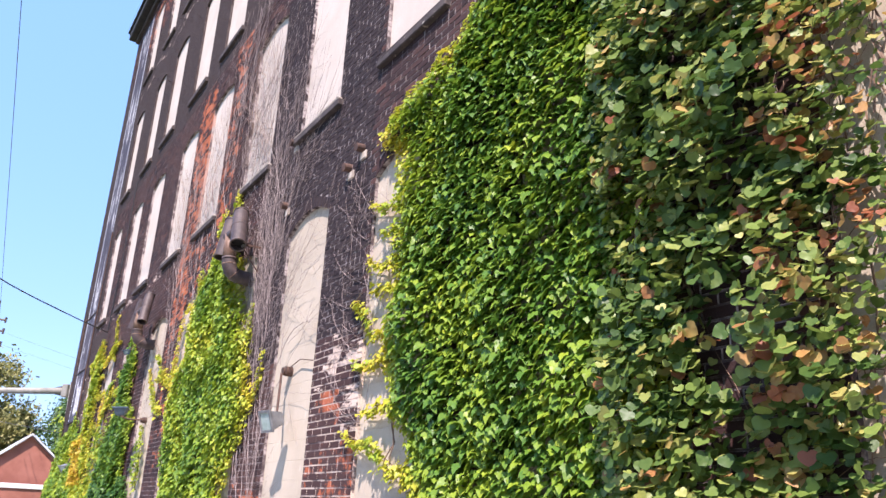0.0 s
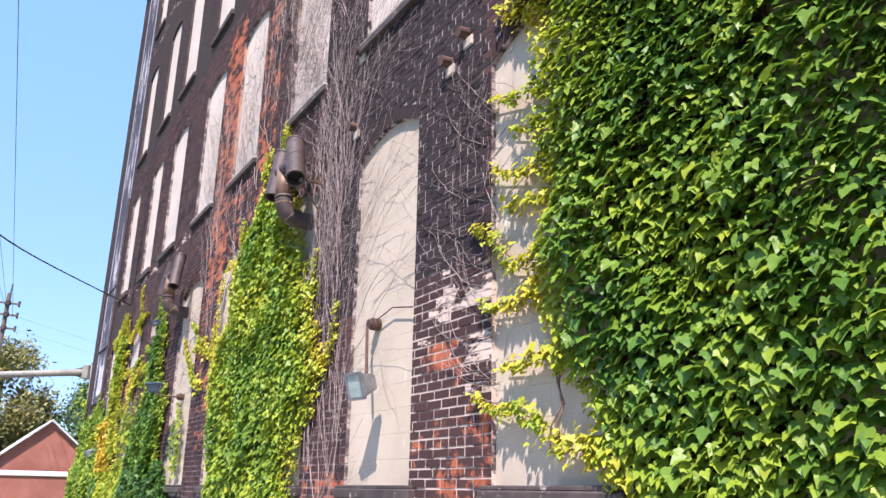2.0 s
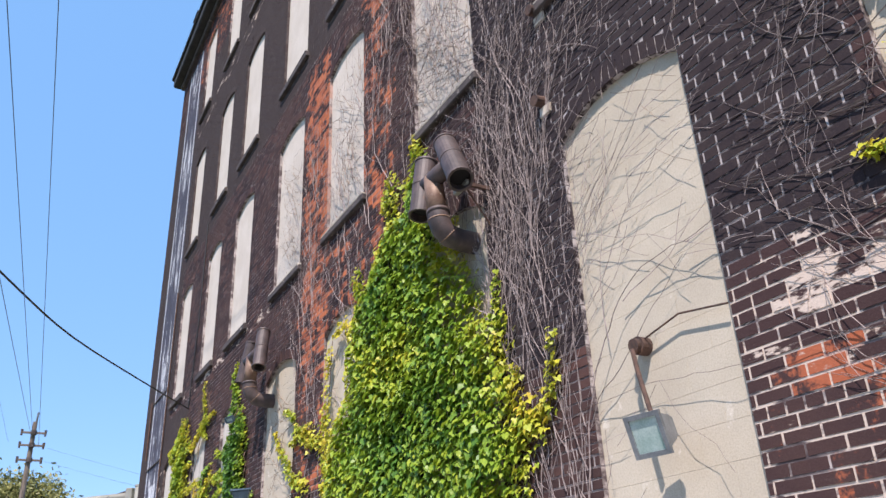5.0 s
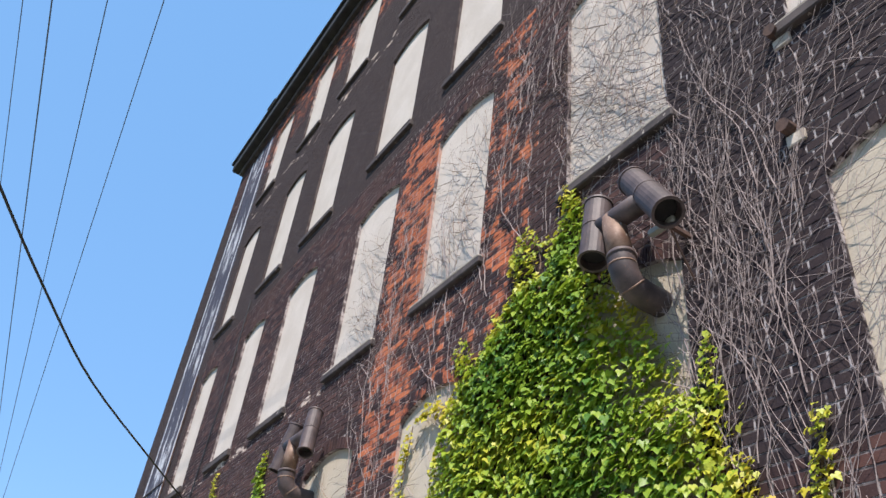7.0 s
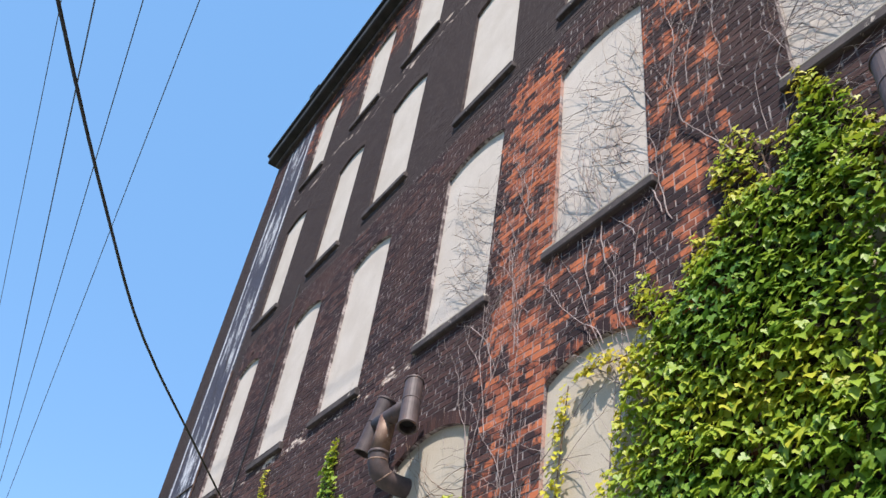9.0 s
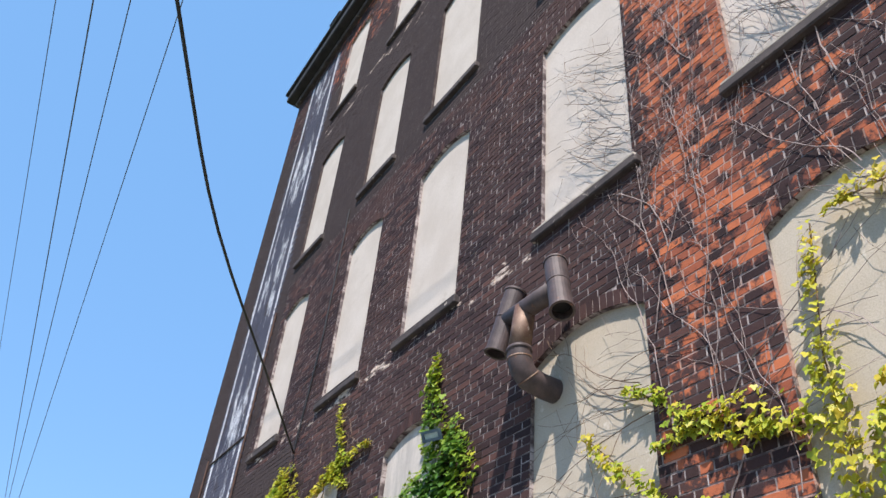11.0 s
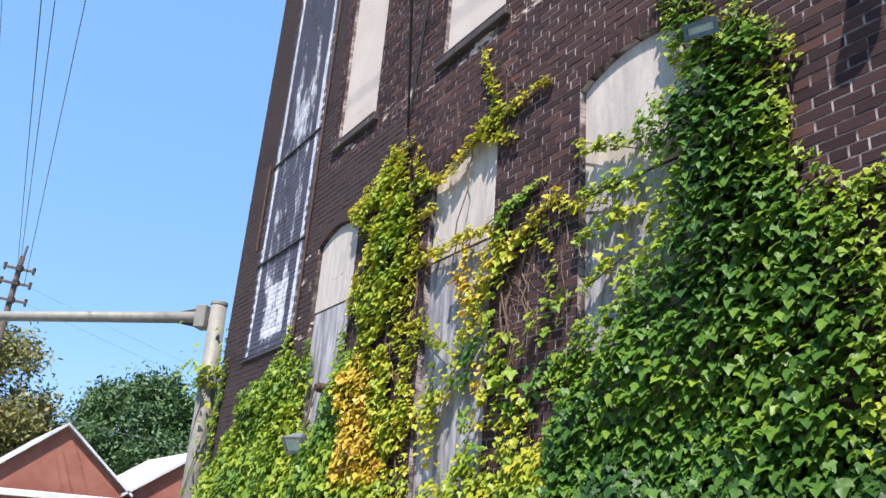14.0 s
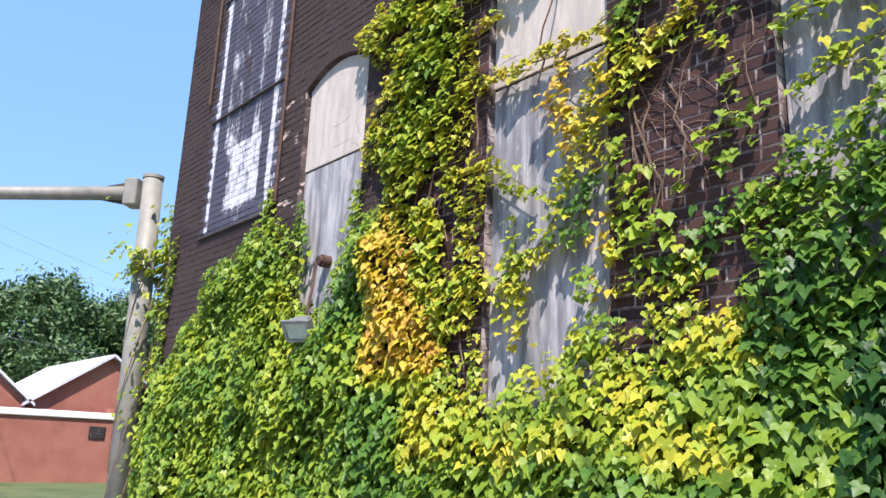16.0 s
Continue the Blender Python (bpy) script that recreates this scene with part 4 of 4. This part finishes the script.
def build_bare_vines():
    def thing(label, material, jobs, seed):
        rng, bm = random.Random(seed), bmesh.new()
        for count, ys, zs, heading, spread, length, radius, wander, bend in jobs:
            for _ in range(count):
                grow(bm, rng, rng.uniform(*ys), rng.uniform(*zs), radians(rng.gauss(heading, spread)), length * rng.uniform(0.5, 1.2), radius * rng.uniform(0.5, 1.3), wander, bend)
        v = part("bare_vine", bm, material)
        tagged(v, label, "bare vine", kind="stuff")

    thing("mass of leafless grey vine stems climbing the brick", M_BARK, [(60, (8.72, 9.55), (0.2, 4.6), 91, 6, 3.2, 0.0048, 0.13, 0), (44, (8.65, 9.5), (2.5, 6.5), 88, 30, 1.6, 0.003, 0.22, 0), (50, (9.4, 10.8), (5.5, 7.0), 60, 35, 1.8, 0.0035, 0.2, 0.01), (24, (10.8, 11.95), (4.8, 8.0), 92, 12, 2.6, 0.005, 0.16, 0), (4, (8.5, 8.6), (3.4, 4.3), -150, 14, 0.4, 0.0016, 0.12, 0.02)], 31)
    thing("leafless grey vine stems spread over red brick", M_BARK, [(34, (11.9, 14.2), (2.6, 5.4), 92, 14, 2.6, 0.005, 0.16, 0), (16, (13.2, 14.2), (4.6, 7.0), 80, 20, 1.4, 0.0035, 0.16, 0)], 32)
    thing("fine brown vine shoots arching over closed windows", M_BROWN, [(46, (12.0, 12.8), (5.7, 7.6), 42, 14, 0.9, 0.0032, 0.10, 0.035), (40, (14.15, 14.7), (5.7, 7.3), 38, 10, 0.75, 0.003, 0.08, 0.03), (52, (9.5, 10.5), (5.7, 7.6), 55, 30, 1.0, 0.0032, 0.14, 0.02), (20, (14.05, 14.3), (2.0, 4.0), 14, 12, 1.2, 0.004, 0.11, 0.02), (4, (7.25, 7.5), (3.3, 4.2), 40, 14, 0.6, 0.0016, 0.08, 0.02)], 35)
    thing("pale leafless vine shoots fanning over dark brick", M_BARK, [(40, (6.0, 6.35), (1.9, 4.3), 0, 16, 0.95, 0.0042, 0.09, 0.085), (16, (5.6, 6.2), (2.2, 4.4), 15, 30, 0.8, 0.0035, 0.18, 0.03), (14, (6.2, 6.7), (3.9, 4.6), -70, 20, 1.0, 0.003, 0.15, 0)], 33)
    thing("reddish brown vine stems hanging at the edge of the ivy", M_BROWN, [(40, (1.1, 1.9), (0.9, 4.4), 88, 16, 1.6, 0.006, 0.2, 0)], 36)
    thing("fine leafless vine shoots beside boarded windows", M_BROWN, [(26, (18.0, 18.8), (2.3, 3.3), 60, 50, 0.9, 0.003, 0.25, 0), (18, (20.8, 21.3), (2.6, 3.4), 60, 50, 0.7, 0.003, 0.25, 0), (16, (18.5, 21.0), (4.4, 4.9), 50, 30, 0.6, 0.003, 0.2, 0)], 34)


def bright_edge(base, edge, reach):
    return lambda y, z, d: base + (edge - base) * max(0.0, 1 - max(0, d) / reach) + 0.18 * noise.noise(Vector((y * 1.3, z * 1.3, 4)))


def hue_low(y, z, d):
    """Yellow drifts low down, one orange strand, green elsewhere; shade coloured into the end below y 17.6."""
    h = max(0.15, 0.31 + 0.22 * noise.noise(Vector((y * 1.1, z * 1.4, 8))))
    h = max(h, 0.50 * in_band(z, 1.05, 1.85, 0.2) * in_band(y, 18.0, 20.4, 0.3) + 0.34 * noise.noise(Vector((y * 2.3, z * 2.6, 2))))
    h = max(h, 0.80 * in_band(y, 20.25, 20.95, 0.2) * in_band(z, 1.6, 3.2, 0.3))
    if y > 21.6:
        h = 0.36 + 0.16 * noise.noise(Vector((y * 1.6, z * 1.6, 1)))
    # darker leaf colour stands in for the shade under the overhanging vine
    if y < 17.6:
        h -= 0.26
    return h


def hue_dark(y, z, d):
    # olive and rust leaves; the wide swing also paints in shaded and lit ones
    h = 0.42 + 0.42 * noise.noise(Vector((y * 3.5, z * 3.5, 6)))
    r = noise.noise(Vector((y * 13, z * 13, 3))) + 0.25 * max(0.0, 2.2 - y)
    return h + (0.46 if r > 0.40 else 0.22 if r > 0.22 else 0.0)


def build_all_ivy():
    build_ivy("thick green ivy covering the lower wall, bright tips", [(5.9, 4.75), (5.5, 4.2), (5.55, 3.5), (5.5, 3.0), (5.65, 2.6), (5.5, 2.0), (5.25, 1.7), (5.0, 1.2), (4.6, 0.7), (2.6, 0.9), (2.5, 2.0), (2.6, 6.1), (3.4, 6.2), (4.3, 5.3), (4.9, 5.0)],
              [[(5.5, 4.3), (6.05, 4.75)], [(5.4, 3.8), (6.12, 4.0)], [(5.4, 3.2), (6.12, 3.43)], [(5.4, 2.6), (5.93, 2.72), (6.38, 3.1)], [(5.5, 2.4), (6.28, 2.47)], [(5.4, 2.0), (6.0, 2.05)], [(5.0, 1.35), (5.2, 1.45), (5.7, 1.66), (6.36, 1.86)], [(5.5, 3.0), (6.0, 3.15)], [(5.4, 3.5), (5.9, 3.7)]],
              1400, 0.070, 0.20, bright_edge(0.29, 0.60, 0.42), 41, hollow=0.3, singles=300)
    build_ivy("dense shaded ivy with some yellow and orange leaves", [(2.9, 0.8), (2.95, 3.2), (3.15, 6.1), (1.45, 6.0), (1.3, 3.0), (1.4, 0.7), (2.4, 0.9)], [[(1.6, 2.6), (1.2, 2.7)], [(1.6, 3.6), (1.25, 3.5)]],
              1500, 0.058, 0.42, hue_dark, 42, hollow=0.8, singles=300, droop=0.75, spin=0.9, blade=ROUND, material=M_VINE)
    build_ivy("lime green ivy climbing up to an exhaust vent", [(10.64, 5.55), (10.95, 5.0), (11.25, 5.45), (11.4, 4.9), (11.9, 4.5), (12.15, 4.7), (12.2, 4.2), (12.3, 3.8), (12.4, 3.4), (12.75, 3.1), (12.9, 2.4), (12.7, 1.3), (12.6, 0), (9.8, 0), (9.65, 1.5), (9.3, 2.0), (9.0, 2.4), (9.3, 2.8), (9.5, 3.35), (9.65, 3.45), (9.9, 4.0), (10.15, 4.55)],
              [[(9.3, 2.3), (8.9, 2.5), (8.75, 2.95)], [(9.4, 2.9), (9.4, 3.65)], [(12.95, 2.2), (13.0, 3.4), (12.9, 4.2)], [(13.0, 3.0), (13.6, 3.2), (14.2, 3.3)], [(12.3, 4.2), (12.8, 4.25)], [(10.6, 5.2), (10.66, 5.75)], [(13.6, 2.6), (14.2, 2.95), (14.8, 3.5)], [(13.4, 3.2), (14.0, 3.45), (14.4, 3.75)]],
              1350, 0.066, 0.18, bright_edge(0.37, 0.62, 0.45), 43, hollow=0.3, singles=150, droop=0.62)
    build_ivy("deep green ivy column over a boarded window", [(16.9, 4.85), (17.0, 4.5), (16.98, 4.0), (17.2, 3.7), (17.08, 3.1), (17.2, 2.75), (17.65, 2.5), (17.95, 2.1), (18.2, 1.6), (18.4, 0.2), (15.7, 0.2), (15.8, 1.7), (15.8, 2.4), (15.95, 2.75), (16.2, 3.2), (16.24, 3.9), (16.45, 4.25), (16.62, 4.1)],
              [[(17.3, 3.6), (17.9, 3.9)], [(17.3, 3.15), (17.9, 3.15)], [(17.3, 3.35), (17.85, 3.5)], [(17.4, 2.9), (17.8, 2.75)], [(16.9, 4.6), (16.95, 5.15)], [(16.0, 2.6), (15.7, 2.95)], [(15.9, 2.3), (15.55, 2.75)], [(14.6, 1.4), (14.55, 2.0), (14.75, 2.55)], [(14.9, 1.6), (14.95, 2.3)]],
              1350, 0.070, 0.22, bright_edge(0.17, 0.48, 0.3), 44, hollow=0.3, singles=150)
    build_ivy("bright green ivy strand trailing across boarded windows", [(20.2, 4.75), (20.75, 4.95), (21.5, 4.45), (21.15, 4.0), (21.35, 3.4), (21.0, 2.9), (20.9, 2.4), (20.5, 1.6), (19.95, 1.6), (19.98, 2.3), (20.05, 3.0), (20.1, 3.5), (20.05, 4.3)],
              [[(20.2, 4.3), (19.5, 4.3), (18.9, 4.6), (19.15, 5.35)], [(19.2, 4.5), (18.6, 4.6), (18.2, 4.55)], [(19.1, 4.4), (18.6, 4.25)], [(20.2, 3.5), (19.7, 3.55), (19.3, 3.5), (18.9, 3.6)], [(20.1, 2.9), (19.8, 2.85), (19.45, 2.6)], [(19.9, 2.0), (19.4, 2.3), (19.1, 2.75), (19.0, 3.3)], [(18.9, 3.0), (18.6, 3.35), (18.1, 3.5), (17.6, 3.3)], [(20.2, 3.9), (19.8, 4.0)], [(19.6, 1.7), (19.65, 2.5)]],
              1200, 0.070, 0.16, bright_edge(0.50, 0.63, 0.3), 45, hollow=0.92)
    build_ivy("tangled green and orange ivy between boarded windows", [(18.98, 1.9), (19.0, 3.0), (18.92, 3.4), (18.75, 3.3), (18.45, 3.45), (18.15, 3.25), (18.0, 2.9), (17.9, 2.3), (18.4, 1.9)], [[(18.9, 3.3), (18.7, 3.65), (18.3, 3.7)], [(19.1, 2.8), (19.3, 3.2), (19.2, 3.6)]],
              480, 0.075, 0.13, hue_mid, 47, hollow=1.1)
    build_ivy("mixed green, yellow and orange ivy hedge along the wall foot", [(25.45, -0.3), (25.3, 1.4), (24.6, 2.1), (23.9, 2.6), (23.0, 3.1), (22.4, 2.8), (22.2, 2.2), (21.8, 2.1), (21.4, 2.6), (21.1, 2.9), (20.8, 2.7), (20.2, 1.7), (19.8, 1.35), (19.35, 1.45), (19.0, 1.95), (18.85, 1.6), (18.4, 1.7), (18.0, 1.75), (15.5, 1.6), (14.4, 0.8), (14.2, -0.3)],
              [[(23.0, 3.0), (22.95, 3.5)], [(22.3, 2.6), (22.32, 3.2)], [(21.5, 2.5), (21.4, 3.2)], [(25.2, 1.4), (25.3, 2.4), (25.2, 3.4)], [(19.2, 2.2), (19.0, 2.7)], [(18.5, 1.9), (18.1, 2.3), (17.6, 2.2)]],
              1600, 0.068, 0.32, hue_low, 46, hollow=0.3, singles=300, droop=0.6)
    build_ivy("large-leaved dark vine bulging out over the ivy", [(14.6, -0.3), (14.7, 0.9), (15.6, 1.25), (16.4, 1.2), (17.0, 1.35), (17.3, 0.9), (17.5, -0.3)], [],
              420, 0.105, 0.50, lambda y, z, d: 0.36 + 0.3 * noise.noise(Vector((y * 3, z * 3, 12))) + (0.5 if noise.noise(Vector((y * 8, z * 8, 15))) > 0.5 else 0), 48, hollow=0.4, singles=150, droop=0.9, spin=0.5, material=M_VINE)


def hue_mid(y, z, d):
    return (0.74 if y > 18.85 else 0.46) + 0.25 * noise.noise(Vector((y * 2.4, z * 2.4, 5)))


def build_pole_ivy():
    """Ivy that has jumped to the signal pole."""
    rng = np.random.default_rng(50)
    ivy = empty("pole_ivy", (3.6, 27.3, GROUND))
    tagged(ivy, "loose ivy shoots hanging round the signal pole", "climbing plant")
    n = 1900
    z = rng.uniform(-0.2, 4.3, n)
    a = rng.normal(-0.5, 0.75, n)
    tuft = rng.uniform(0, 1, n) < 0.28
    a = np.where(tuft, rng.uniform(0, 2 * math.pi, n), a)
    z = np.where(tuft, rng.normal(3.5, 0.22, n), z)
    r = 0.20 + rng.exponential(0.12, n)
    p = np.stack([3.55 + r * np.cos(a) + 0.06, 27.36 + r * np.sin(a), z], 1)
    keep = np.array([noise.noise(Vector((q[0] * 4, q[2] * 3, 7))) > -0.15 for q in p])
    p = p[keep]
    V = leaves(p, 0.10 * rng.uniform(0.5, 1.1, len(p)), rng, 0.7)
    F = (np.arange(len(p))[:, None, None] * len(LEAF) + LEAF_TRIS[None]).reshape(-1, 3)
    tagged(hang("foliage", mesh_of("foliage", V.reshape(-1, 3), F, hue=np.repeat(rng.normal(0.45, 0.07, len(p)), len(LEAF))), M_LEAF, ivy), kind="stuff")
    bm = bmesh.new()
    for k in range(5):
        tube([(3.58 + 0.19 * math.cos(k * 1.3 + i * 0.5), 27.36 + 0.19 * math.sin(k * 1.3 + i * 0.5), GROUND + i * 0.45) for i in range(9)], 0.008, 5, bm)
    part("stem", bm, M_BROWN, ivy)


build_ground()
build_roof()
build_windows()
build_fittings()
build_signal_pole()
build_house()
build_tree((10.3, 62, GROUND - 0.2), 9.7, 4.6, M_TREE_A, "broad dark green tree behind the brick house", 61)
build_tree((16.0, 63, GROUND - 0.2), 9.5, 4.2, M_TREE_A, "broad dark green tree behind the brick house", 62)
build_tree((2.2, 64, GROUND - 0.2), 11.0, 4.4, M_TREE_B, "olive green tree beyond the utility pole", 63)
build_tree((-4.6, 66, GROUND - 0.2), 9.6, 4.0, M_TREE_B, "olive green tree beyond the utility pole", 64)
build_lines()
build_bare_vines()
build_all_ivy()
build_pole_ivy()
lay_bricks(wall_backing())
